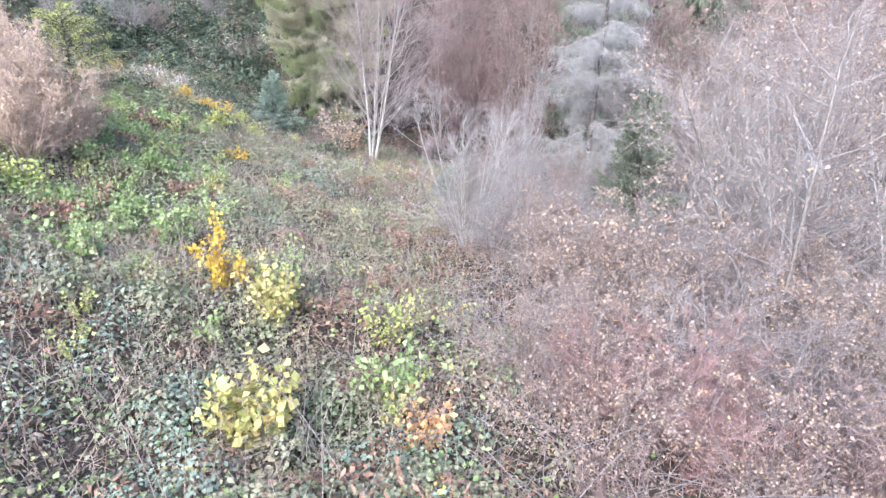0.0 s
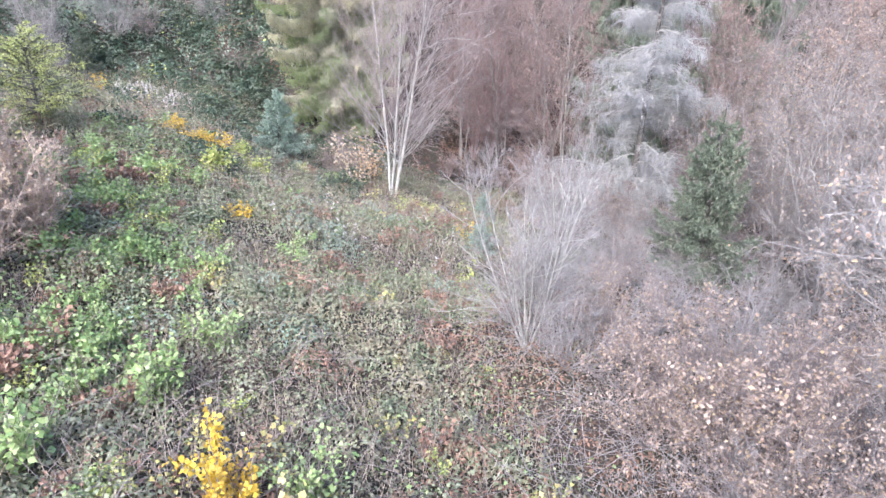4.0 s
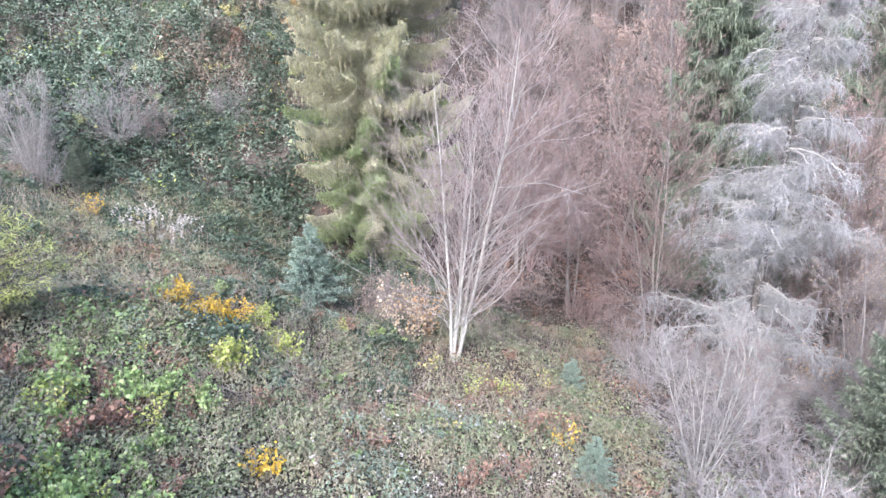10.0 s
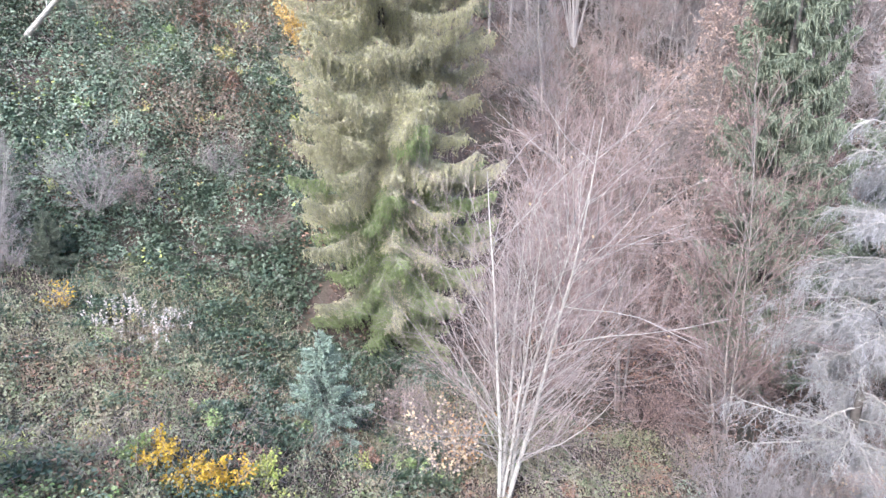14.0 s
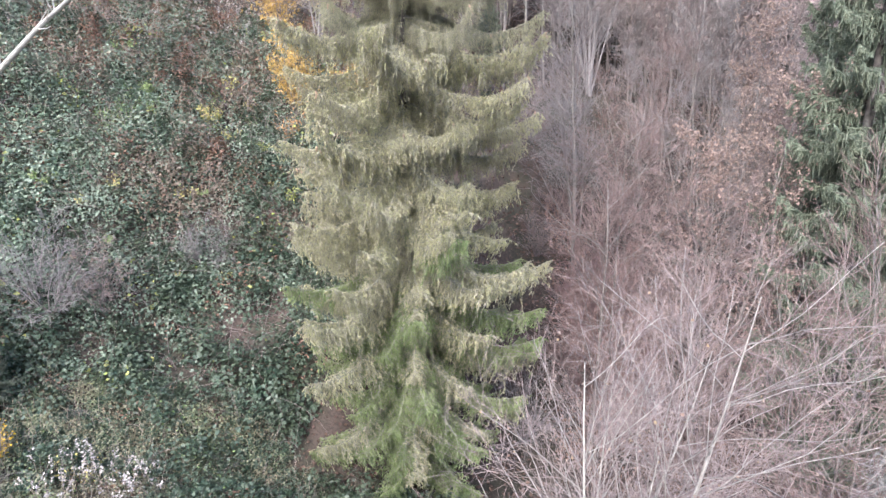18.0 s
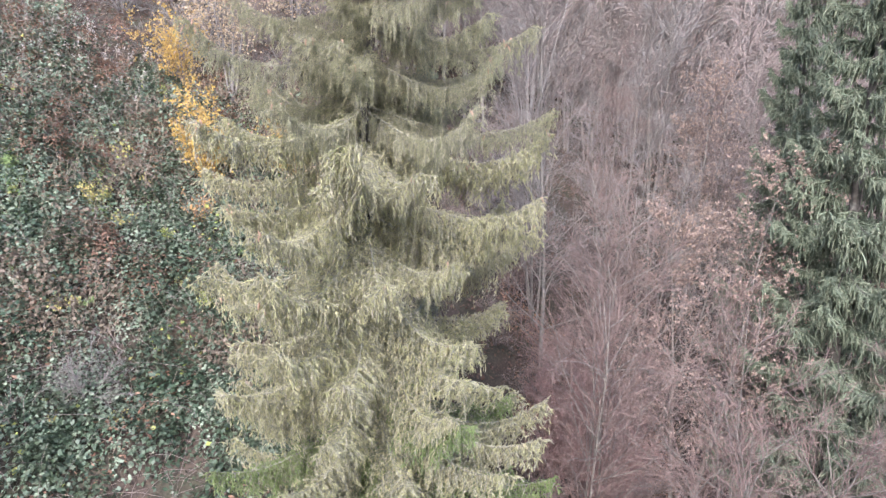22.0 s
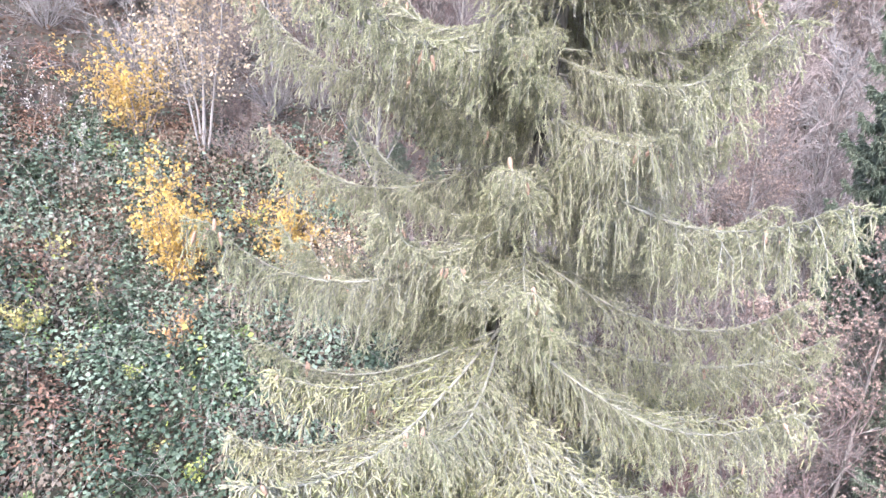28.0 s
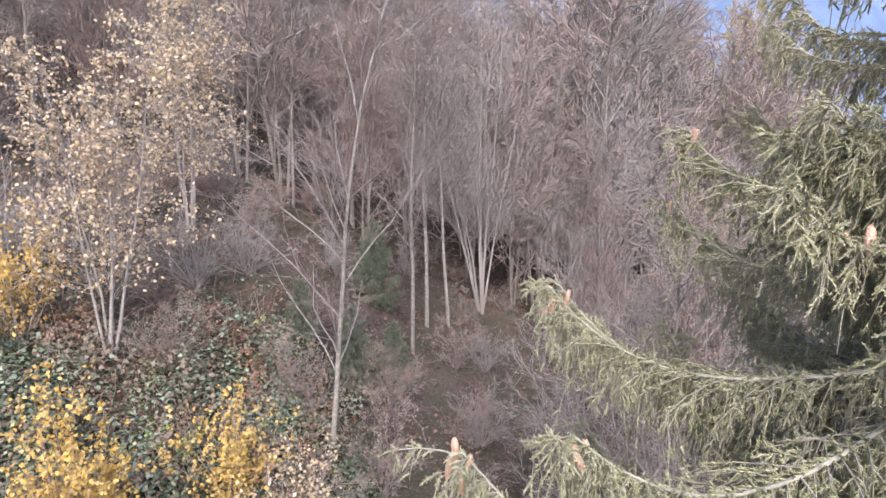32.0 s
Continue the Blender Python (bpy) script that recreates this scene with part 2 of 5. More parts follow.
# ---- mesh helpers ----
def quad_mesh(name, verts, quads, mat, smooth=False):
    verts, quads = np.asarray(verts, np.float32), np.asarray(quads, np.int32)
    me = bpy.data.meshes.new(name)
    me.vertices.add(len(verts))
    me.vertices.foreach_set("co", verts.ravel())
    me.loops.add(quads.size)
    me.loops.foreach_set("vertex_index", quads.ravel())
    me.polygons.add(len(quads))
    me.polygons.foreach_set("loop_start", np.arange(0, quads.size, 4, dtype=np.int32))
    me.polygons.foreach_set("loop_total", np.full(len(quads), 4, np.int32))
    if smooth:
        me.polygons.foreach_set("use_smooth", np.ones(len(quads), bool))
    me.materials.append(mat)
    me.update(calc_edges=True)
    return me


def part(name, me, parent, label=""):
    ob = new(name, me)
    ob.parent = parent
    if label:
        ob["label"] = label
    return ob


def joined(pieces):
    vs, qs, at = [], [], 0
    for v, q in pieces:
        vs.append(v)
        qs.append(q + at)
        at += len(v)
    return np.concatenate(vs), np.concatenate(qs)


def unit(v):
    return v / np.maximum(np.linalg.norm(v, axis=-1, keepdims=True), 1e-9)


def frames_of(d):
    a = np.where(np.abs(d[..., 2:3]) > 0.9, np.array([1.0, 0, 0]), np.array([0, 0, 1.0]))
    u = unit(np.cross(d, a))
    return u, np.cross(d, u)


def tubes(lines, radii, sides=3):
    """lines: n x k x 3 points; radii: n x k. Tapered round tubes."""
    n, k, _ = lines.shape
    d = np.gradient(lines, axis=1)
    u, v = frames_of(unit(d))
    a = np.arange(sides) * 2 * np.pi / sides
    ring = u[:, :, None] * np.cos(a)[:, None] + v[:, :, None] * np.sin(a)[:, None]
    verts = (lines[:, :, None] + ring * radii[:, :, None, None]).reshape(-1, 3)
    i = np.arange(n)[:, None, None] * k * sides + np.arange(k - 1)[None, :, None] * sides
    s = np.arange(sides)[None, None, :]
    t = (s + 1) % sides
    quads = np.stack([i + s, i + t, i + sides + t, i + sides + s], -1).reshape(-1, 4)
    return verts, quads


def leaves(p, d, length, width, fold=0.25):
    """Folded four-cornered leaves at p that point along d."""
    n = len(p)
    d = unit(d)
    side = unit(np.cross(d, rng.normal(size=(n, 3))))
    up = np.cross(side, d)
    L, W = np.broadcast_to(length, n)[:, None], np.broadcast_to(width, n)[:, None]
    mid = p + d * L * 0.45 + up * W * fold
    v = np.stack([p, mid + side * W * 0.5, p + d * L, mid - side * W * 0.5], 1).reshape(-1, 3)
    return v, np.arange(4 * n).reshape(n, 4)


def laid_leaves(p, d, facing, length, width, fold=0.12):
    """Folded leaves at p that point along d and turn their upper side to facing."""
    n = len(p)
    side = unit(np.cross(d, facing))
    d = unit(np.cross(facing, side))
    L, W = np.broadcast_to(length, n)[:, None], np.broadcast_to(width, n)[:, None]
    mid = p + d * L * 0.45
    v = np.stack([p, mid + side * W * 0.5 + facing * W * fold, p + d * L, mid - side * W * 0.5 + facing * W * fold], 1).reshape(-1, 3)
    return v, np.arange(4 * n).reshape(n, 4)


def grow(start, heading, length, k, wobble=0.15, up=0.0):
    """Wandering lines of k points."""
    pts, d = [start], unit(heading)
    step = (np.asarray(length) / (k - 1))[:, None]
    for _ in range(k - 1):
        d = unit(d + rng.normal(size=d.shape) * wobble + np.array([0, 0, up]))
        pts.append(pts[-1] + d * step)
    return np.stack(pts, 1)


def shoots(lines, lengths, per, lo, hi, angle, ratio, k, wobble=0.2, up=0.05, taper=0.7):
    """Side shoots on lines: returns their lines, lengths and the place along the parent."""
    n, kk, _ = lines.shape
    i = np.repeat(np.arange(n), per)
    s = rng.uniform(lo, hi, len(i))
    f = s * (kk - 1)
    j = np.minimum(f.astype(int), kk - 2)
    p = lines[i, j] + (lines[i, j + 1] - lines[i, j]) * (f - j)[:, None]
    d = unit(lines[i, j + 1] - lines[i, j])
    u, v = frames_of(d)
    az = rng.uniform(0, 2 * np.pi, len(i))[:, None]
    an = np.radians(rng.normal(angle, 9, len(i)))[:, None]
    h = d * np.cos(an) + (u * np.cos(az) + v * np.sin(az)) * np.sin(an)
    ln = lengths[i] * ratio * (1 - taper * s) * rng.uniform(0.6, 1.2, len(i))
    return grow(p, h, ln, k, wobble, up), ln, s, i


def tapered(n, k, r0, r1):
    return np.broadcast_to(np.asarray(r0, float).reshape(-1, 1), (n, 1)) * (1 - np.linspace(0, 1, k)) + np.broadcast_to(np.asarray(r1, float).reshape(-1, 1), (n, 1)) * np.linspace(0, 1, k)


def base(name, label, category, group=""):
    reseed()
    return tagged(new(name), label, category, group)


def place(x, y, turn=0.0, scale=1.0, sink=0.05, lean=(0, 0)):
    return pose(x, y, float(ground(x, y)) - sink, lean[0], lean[1], turn) @ Matrix.Diagonal((scale, scale, scale, 1))


# ---- plants ----
def fine_twigs(lines, lengths, per, width, ratio=0.6, up=0.03, angle=38):
    """The finest twigs: slim folded slivers."""
    l, n, _, _ = shoots(lines, lengths, per, 0.1, 1.0, angle, ratio, 2, 0.18, up, 0.3)
    return leaves(l[:, 0], l[:, 1] - l[:, 0], n, width, 0.5), l


def bare_tree(name, label, height, stems=1, spread=8.0, limbs=26, limb_angle=45, limb_ratio=0.34, twigs=7, fine=5, radius=None, low=0.25,
              bark=None, twig=None, leaf=None, leaf_count=0, leaf_size=0.06, up=0.06, category="tree", group="", twig_r=0.006, split=False,
              hang=0.0, stem_parts=True, wander=0.035, limb_mat=None):
    """A leafless or thinly leaved tree or shrub: stems, limbs, twigs and leaves."""
    tree = base(name, label, category, group)
    radius = radius or height * 0.011
    a = np.arange(stems) * 2.4 + rng.uniform(-0.5, 0.5, stems)
    lean = np.radians(rng.uniform(0.15, 1.0, stems) * spread)
    h = np.stack([np.cos(a) * np.sin(lean), np.sin(a) * np.sin(lean), np.cos(lean)], 1)
    s0 = np.stack([np.cos(a), np.sin(a), 0 * a - 0.3], 1) * radius * (1.5 if stems > 1 else 0)
    ln = height * rng.uniform(0.7, 1.0, stems)
    ln[0] = height
    k = 10 if stem_parts else 6
    trunk = grow(s0, h, ln, k, wander, 0.02)
    rad = tapered(stems, k, radius * rng.uniform(0.7, 1.1, (stems, 1)), min(radius * 0.12, 0.006))
    geo = []
    if stem_parts:
        for q in range(stems):
            part("stem" if stems > 1 else "trunk", quad_mesh("trunk", *tubes(trunk[q:q + 1], rad[q:q + 1], 7), bark or M_BARK, True), tree)
    else:
        for q in range(min(4, stems)):
            part("stem", quad_mesh("stem", *tubes(trunk[q:q + 1], rad[q:q + 1], 4), bark or M_BARK), tree)
        if stems > 4:
            geo.append(tubes(trunk[4:], rad[4:], 4))
    kl = 6 if stem_parts else 4
    l1, n1, s1, _ = shoots(trunk, ln, limbs, low, 0.97, limb_angle, limb_ratio, kl, 0.12, up, 0.55)
    r1 = tapered(len(l1), kl, np.maximum(radius * 0.28 * (1 - 0.7 * s1), twig_r * 1.3), twig_r * 0.9)
    if split:
        for q in range(len(l1)):
            part("limb", quad_mesh("limb", *tubes(l1[q:q + 1], r1[q:q + 1], 4), limb_mat or bark or M_BARK), tree)
    elif stem_parts:
        tagged(part("limb", quad_mesh("limb", *tubes(l1, r1, 4), bark or M_BARK), tree), kind="stuff")
    else:
        geo.append(tubes(l1, r1, 3))
    kt = 3 if stem_parts else 2
    l2, n2, s2, _ = shoots(l1, n1, twigs, 0.15, 1.0, 42, 0.55, kt, 0.16, up - hang, 0.4)
    geo.append(tubes(l2, tapered(len(l2), kt, twig_r, twig_r * 0.5), 3))
    g, last = fine_twigs(l2, n2, fine, twig_r * 1.25, 0.65, up - hang)
    geo.append(g)
    if hang:
        g, _ = fine_twigs(l1, n1, int(fine * 4), twig_r * 1.25, 0.25, -0.9, 70)
        geo.append(g)
    tagged(part("crown", quad_mesh("crown", *joined(geo), twig or M_TWIG), tree), kind="stuff")
    if leaf and leaf_count:
        i, j = rng.integers(0, len(last), leaf_count), rng.integers(0, 2, leaf_count)
        p = last[i, j] + rng.normal(size=(leaf_count, 3)) * 0.02
        d = rng.normal(size=(leaf_count, 3)) * 0.8 + np.array([0, 0, -0.5])
        z = leaf_size * rng.uniform(0.6, 1.2, leaf_count)
        tagged(part("foliage", quad_mesh("foliage", *leaves(p, d, z, z * 0.75), leaf), tree), kind="stuff")
    return tree


def leafy_shrub(name, label, height, width, leaf, count, size, stems=14, group="", twig=None, small=False, angle=42, side=0.4):
    """Upright stems fanning out from the ground, set with many leaves."""
    bush = base(name, label, "shrub", group)
    a = rng.uniform(0, 2 * np.pi, stems)
    lean = np.arctan2(width * 0.5 * np.sqrt(rng.uniform(0.02, 1, stems)), height)
    h = np.stack([np.cos(a) * np.sin(lean), np.sin(a) * np.sin(lean), np.cos(lean)], 1)
    ln = height * rng.uniform(0.55, 1.1, stems)
    lines = grow(np.stack([np.cos(a), np.sin(a), 0 * a], 1) * 0.06, h, ln, 6, 0.08, 0.02)
    l2, n2, _, _ = shoots(lines, ln, 8, 0.2, 1.0, angle, side, 4, 0.15, 0.05, 0.5)
    thin = tubes(l2, tapered(len(l2), 4, 0.004, 0.002), 3)
    if small:
        thin = joined([thin, tubes(lines, tapered(stems, 6, 0.008, 0.003), 3)])
    else:
        for q in range(stems):
            part("stem", quad_mesh("stem", *tubes(lines[q:q + 1], tapered(1, 6, 0.012, 0.004), 4), twig or M_TWIG), bush)
    tagged(part("twig", quad_mesh("twig", *thin, twig or M_TWIG), bush), kind="stuff")
    i, j = rng.integers(0, len(l2), count), rng.integers(0, 4, count)
    p = l2[i, j] + rng.normal(size=(count, 3)) * 0.035
    d = rng.normal(size=(count, 3)) * 0.8 + np.array([0, 0, -0.25])
    z = size * rng.uniform(0.55, 1.3, count)
    tagged(part("foliage", quad_mesh("foliage", *leaves(p, d, z, z * 0.8), leaf), bush), kind="stuff")
    return bush


def spruce_branch(length, droop, hang, spray, dense=1.0, blade=0.24):
    """Limb and needle meshes of one branch along +x: it sinks, then its tip turns up; twigs hang from it like a curtain."""
    k = 12
    s = np.linspace(0, 1, k)
    bend = rng.normal(0, 0.06)
    limb = np.stack([s * length, bend * length * s * s, length * (-droop * 1.7 * s + droop * 2.3 * s ** 3.2)], 1)[None]
    n_side = int(5 * length) + 4
    f = np.linspace(0.15, 0.96, n_side).repeat(2)
    sign = np.tile([1.0, -1.0], n_side)
    at = np.stack([np.interp(f, s, limb[0, :, c]) for c in range(3)], 1)
    h = np.stack([0.9 + 0 * f, sign * 0.8, -0.25 + 0.45 * f], 1) + rng.normal(size=(len(f), 3)) * 0.15
    reach = length * 0.3 * (0.5 + 2.0 * f * (1 - f)) * rng.uniform(0.5, 1.2, len(f))
    side = grow(at, h, reach, 4, 0.12, -0.04)
    wood = joined([tubes(limb, tapered(1, k, 0.01 + 0.005 * length, 0.006), 6), tubes(side, tapered(len(side), 4, 0.009, 0.004), 3)])
    # hanging twigs: lines downwards, each set with a row of needle sprays
    n_h = int((reach.sum() * 11 + length * 16) * dense)
    m = int(n_h * 0.68)
    pick = rng.integers(0, len(side), m)
    g = rng.uniform(0.05, 1, m) * 3
    j = np.minimum(g.astype(int), 2)
    p1 = side[pick, j] + (side[pick, j + 1] - side[pick, j]) * (g - j)[:, None]
    g2 = rng.uniform(0.12, 1, n_h - m)
    p = np.concatenate([p1, np.stack([np.interp(g2, s, limb[0, :, c]) for c in range(3)], 1)])
    out = np.clip(p[:, 0] / length, 0, 1)
    ln = hang * rng.uniform(0.3, 1.3, n_h) * (1.2 - 0.75 * out)
    h = rng.normal(size=(n_h, 3)) * 0.2 + np.array([0.1, 0, -1.0])
    strands = grow(p, h, ln, 3, 0.12, -0.12)
    wood = joined([wood, tubes(strands, tapered(n_h, 3, 0.004, 0.002), 3)])
    per = np.maximum(2, (ln / (spray * 0.42)).astype(int))
    i = np.repeat(np.arange(n_h), per)
    u = rng.uniform(0, 1, len(i)) * 2
    j = np.minimum(u.astype(int), 1)
    p = strands[i, j] + (strands[i, j + 1] - strands[i, j]) * (u - j)[:, None]
    d = strands[i, 2] - strands[i, 0]
    d = unit(d) + rng.normal(size=d.shape) * 0.32
    z = spray * rng.uniform(0.6, 1.25, len(i))
    geo = [leaves(p, d, z, z * blade, 0.45)]
    # sprays along the side twigs and the limb's outer part, turning up towards the end
    n_s = int((reach.sum() * 24 + length * 20) * dense)
    pick = rng.integers(0, len(side), n_s)
    g = rng.uniform(0.0, 1, n_s) * 3
    j = np.minimum(g.astype(int), 2)
    p = side[pick, j] + (side[pick, j + 1] - side[pick, j]) * (g - j)[:, None]
    d = unit(side[pick, 3] - side[pick, 0]) + rng.normal(size=(n_s, 3)) * 0.5 + np.array([0, 0, -0.1])
    z = spray * rng.uniform(0.55, 1.1, n_s)
    geo.append(leaves(p, d, z, z * blade, 0.45))
    n_e = int((60 + 170 * length) * dense)
    g = rng.uniform(0.1, 1.0, n_e) ** 0.7
    p = np.stack([np.interp(g, s, limb[0, :, c]) for c in range(3)], 1)
    d = rng.normal(size=(n_e, 3)) * np.array([0.4, 0.8, 0.4]) + np.array([0.7, 0, 0.1])
    z = spray * rng.uniform(0.6, 1.2, n_e)
    geo.append(leaves(p, d, z, z * blade, 0.45))
    return wood, joined(geo), limb[0]


def drape_branch(length, droop, hang, dense=1.0, thick=0.016):
    """Limb and needle meshes of one old branch along +x: it sinks, its tip turns up, and long needle-clad tails hang straight down from it."""
    k = 12
    s = np.linspace(0, 1, k)
    limb = np.stack([s * length, rng.normal(0, 0.06) * length * s * s, length * (-droop * 1.7 * s + droop * 2.3 * s ** 3.2)], 1)[None]
    n_side = int(5 * length) + 5
    f = np.linspace(0.12, 0.98, n_side).repeat(2)
    sign = np.tile([1.0, -1.0], n_side)
    at = np.stack([np.interp(f, s, limb[0, :, c]) for c in range(3)], 1)
    h = np.stack([0.9 + 0 * f, sign * 0.75, -0.2 + 0.4 * f], 1) + rng.normal(size=(len(f), 3)) * 0.16
    reach = length * 0.28 * (0.4 + 2.2 * f * (1 - f)) * rng.uniform(0.4, 1.25, len(f)) + 0.05
    side = grow(at, h, reach, 4, 0.12, -0.05)
    wood = joined([tubes(limb, tapered(1, k, 0.01 + 0.005 * length, 0.006), 6), tubes(side, tapered(len(side), 4, 0.009, 0.004), 3)])
    n_h = int((reach.sum() * 15 + length * 20) * dense)
    m = int(n_h * 0.75)
    pick = rng.integers(0, len(side), m)
    g = rng.uniform(0.05, 1, m) * 3
    j = np.minimum(g.astype(int), 2)
    p1 = side[pick, j] + (side[pick, j + 1] - side[pick, j]) * (g - j)[:, None]
    g2 = rng.uniform(0.1, 1, n_h - m)
    p = np.concatenate([p1, np.stack([np.interp(g2, s, limb[0, :, c]) for c in range(3)], 1)])
    out = np.clip(p[:, 0] / length, 0, 1)
    ln = hang * (0.25 + rng.gamma(2.2, 0.32, n_h)) * (1.1 - 0.55 * out)
    h = rng.normal(size=(n_h, 3)) * 0.22 + np.array([0.25, 0, -0.75])
    tail = grow(p, h, ln, 4, 0.09, -0.35)
    r = thick * rng.uniform(0.6, 1.25, (n_h, 1))
    geo = [tubes(tail, r * np.array([0.55, 1.0, 1.05, 0.5]), 3)]
    # needle-clad side twigs and the limb's end
    geo.append(tubes(side, thick * rng.uniform(0.9, 1.3, (len(side), 1)) * np.array([0.5, 1.1, 1.1, 0.6]), 3))
    # short shoots standing off the tails, the side twigs and the tip
    i = np.repeat(np.arange(n_h), 2)
    u = rng.uniform(0.1, 2.9, len(i))
    j = u.astype(int)
    p = tail[i, j] + (tail[i, j + 1] - tail[i, j]) * (u - j)[:, None]
    d = unit(tail[i, 3] - tail[i, 0]) + rng.normal(size=(len(i), 3)) * 0.55
    z = (0.05 + thick * 3.0) * rng.uniform(0.5, 1.2, len(i))
    q = rng.integers(0, len(side), int(len(side) * 7))
    v = rng.uniform(0.2, 3, len(q))
    j = np.minimum(v.astype(int), 2)
    p2 = side[q, j] + (side[q, j + 1] - side[q, j]) * (v - j)[:, None]
    d2 = unit(side[q, 3] - side[q, 0]) + rng.normal(size=(len(q), 3)) * 0.6
    z2 = (0.05 + thick * 3.5) * rng.uniform(0.5, 1.2, len(q))
    p, d, z = np.concatenate([p, p2]), unit(np.concatenate([d, d2])), np.concatenate([z, z2])
    line = np.stack([p, p + d * z[:, None] * 0.5, p + d * z[:, None] + np.array([0, 0, -0.15]) * z[:, None]], 1)
    geo.append(tubes(line, thick * rng.uniform(0.6, 1.0, (len(p), 1)) * np.array([0.8, 1.0, 0.6]), 3))
    return wood, joined(geo), limb[0]


def along(lines, i, u):
    """Points at u (in steps) on the lines i."""
    j = np.minimum(u.astype(int), lines.shape[1] - 2)
    return lines[i, j] + (lines[i, j + 1] - lines[i, j]) * (u - j)[:, None]


def curtain_branch(length, droop, hang, dense=1.0, thick=0.009, fuzz=False):
    """Limb and needle meshes of one old spruce branch along +x: it sinks and its tip turns up; rows of needle-clad twigs hang from it like a fringe."""
    k = 12
    s = np.linspace(0, 1, k)
    limb = np.stack([s * length, rng.normal(0, 0.07) * length * s * s, length * (-droop * 1.6 * s + droop * 1.65 * s ** 3.4)], 1)[None]
    n_side = int(10 * length) + 7
    f = np.linspace(0.08, 0.99, n_side).repeat(2)
    sign = np.tile([1.0, -1.0], n_side)
    at = np.stack([np.interp(f, s, limb[0, :, c]) for c in range(3)], 1)
    h = np.stack([0.75 + 0 * f, sign * 0.8, -0.05 + 0.3 * f], 1) + rng.normal(size=(len(f), 3)) * 0.16
    reach = (0.1 + 0.2 * length * (0.25 + 2.2 * f * (1 - f))) * rng.uniform(0.5, 1.25, len(f))
    side = grow(at, h, reach, 4, 0.1, -0.2)
    n_h = int((reach.sum() * 14 + length * 26) * dense)
    m = int(n_h * 0.8)
    p1 = along(side, rng.integers(0, len(side), m), rng.uniform(0.1, 1, m) * 3)
    g = rng.uniform(0.06, 1, n_h - m)
    p = np.concatenate([p1, np.stack([np.interp(g, s, limb[0, :, c]) for c in range(3)], 1)])
    out = np.clip(p[:, 0] / length, 0, 1)
    ln = hang * (0.2 + rng.gamma(2.4, 0.26, n_h)) * (1.05 - 0.6 * out)
    h = rng.normal(size=(n_h, 3)) * 0.16 + np.array([0.14, 0, -0.9])
    tail = grow(p, h, ln, 4, 0.08, -0.3)
    wood = joined([tubes(limb, tapered(1, k, 0.008 + 0.004 * length, 0.004), 6), tubes(side, tapered(len(side), 4, 0.005, 0.003), 3), tubes(tail, tapered(n_h, 4, 0.0035, 0.002), 3)])
    # short needle-clad fingers off the hanging twigs, pointing down and out
    i = np.repeat(np.arange(n_h), np.maximum(3, (ln * 17).astype(int)))
    q = along(tail, i, rng.uniform(0.2, 2.9, len(i)))
    d = unit(unit(tail[i, 3] - tail[i, 0]) + rng.normal(size=(len(i), 3)) * np.array([0.55, 0.55, 0.2]))
    # and off the upper side of the limb, the side twigs and the tip
    n_t = int(len(side) * 12 * dense)
    i2 = rng.integers(0, len(side), n_t)
    q2 = along(side, i2, rng.uniform(0.0, 3, n_t))
    d2 = unit(unit(side[i2, 3] - side[i2, 0]) + rng.normal(size=(n_t, 3)) * 0.6)
    n_e = int((25 + 70 * length) * dense)
    g = rng.uniform(0.03, 1.0, n_e) ** 0.8
    q3 = np.stack([np.interp(g, s, limb[0, :, c]) for c in range(3)], 1)
    d3 = unit(rng.normal(size=(n_e, 3)) * np.array([0.4, 0.7, 0.4]) + np.array([0.6, 0, 0.05]))
    q, d = np.concatenate([q, q2, q3]), np.concatenate([d, d2, d3])
    z = rng.uniform(0.03, 0.075 if fuzz else 0.1, len(q))[:, None]
    line = np.stack([q, q + d * z * 0.5, q + d * z + np.array([0, 0, -0.15]) * z], 1)
    width = thick * rng.uniform(0.7, 1.1, (len(q), 1)) * np.array([0.7, 1.0, 0.5])
    if not fuzz:
        return wood, tubes(line, width, 3), limb[0]
    # single needles all round each finger
    i = np.repeat(np.arange(len(q)), (z[:, 0] * 380).astype(int))
    a = along(line, i, rng.uniform(0, 1.999, len(i)))
    d = unit(d[i] * 0.9 + rng.normal(size=(len(i), 3)) * 0.6)
    across = unit(np.cross(d, rng.normal(size=d.shape))) * 0.0022
    tip = a + d * rng.uniform(0.01, 0.016, (len(i), 1))
    V = np.stack([a - across, a + across, tip + across * 0.5, tip - across * 0.5], 1).reshape(-1, 3)
    return wood, joined([tubes(line, width * 0.5, 3), (V, np.arange(len(V)).reshape(-1, 4))]), limb[0]


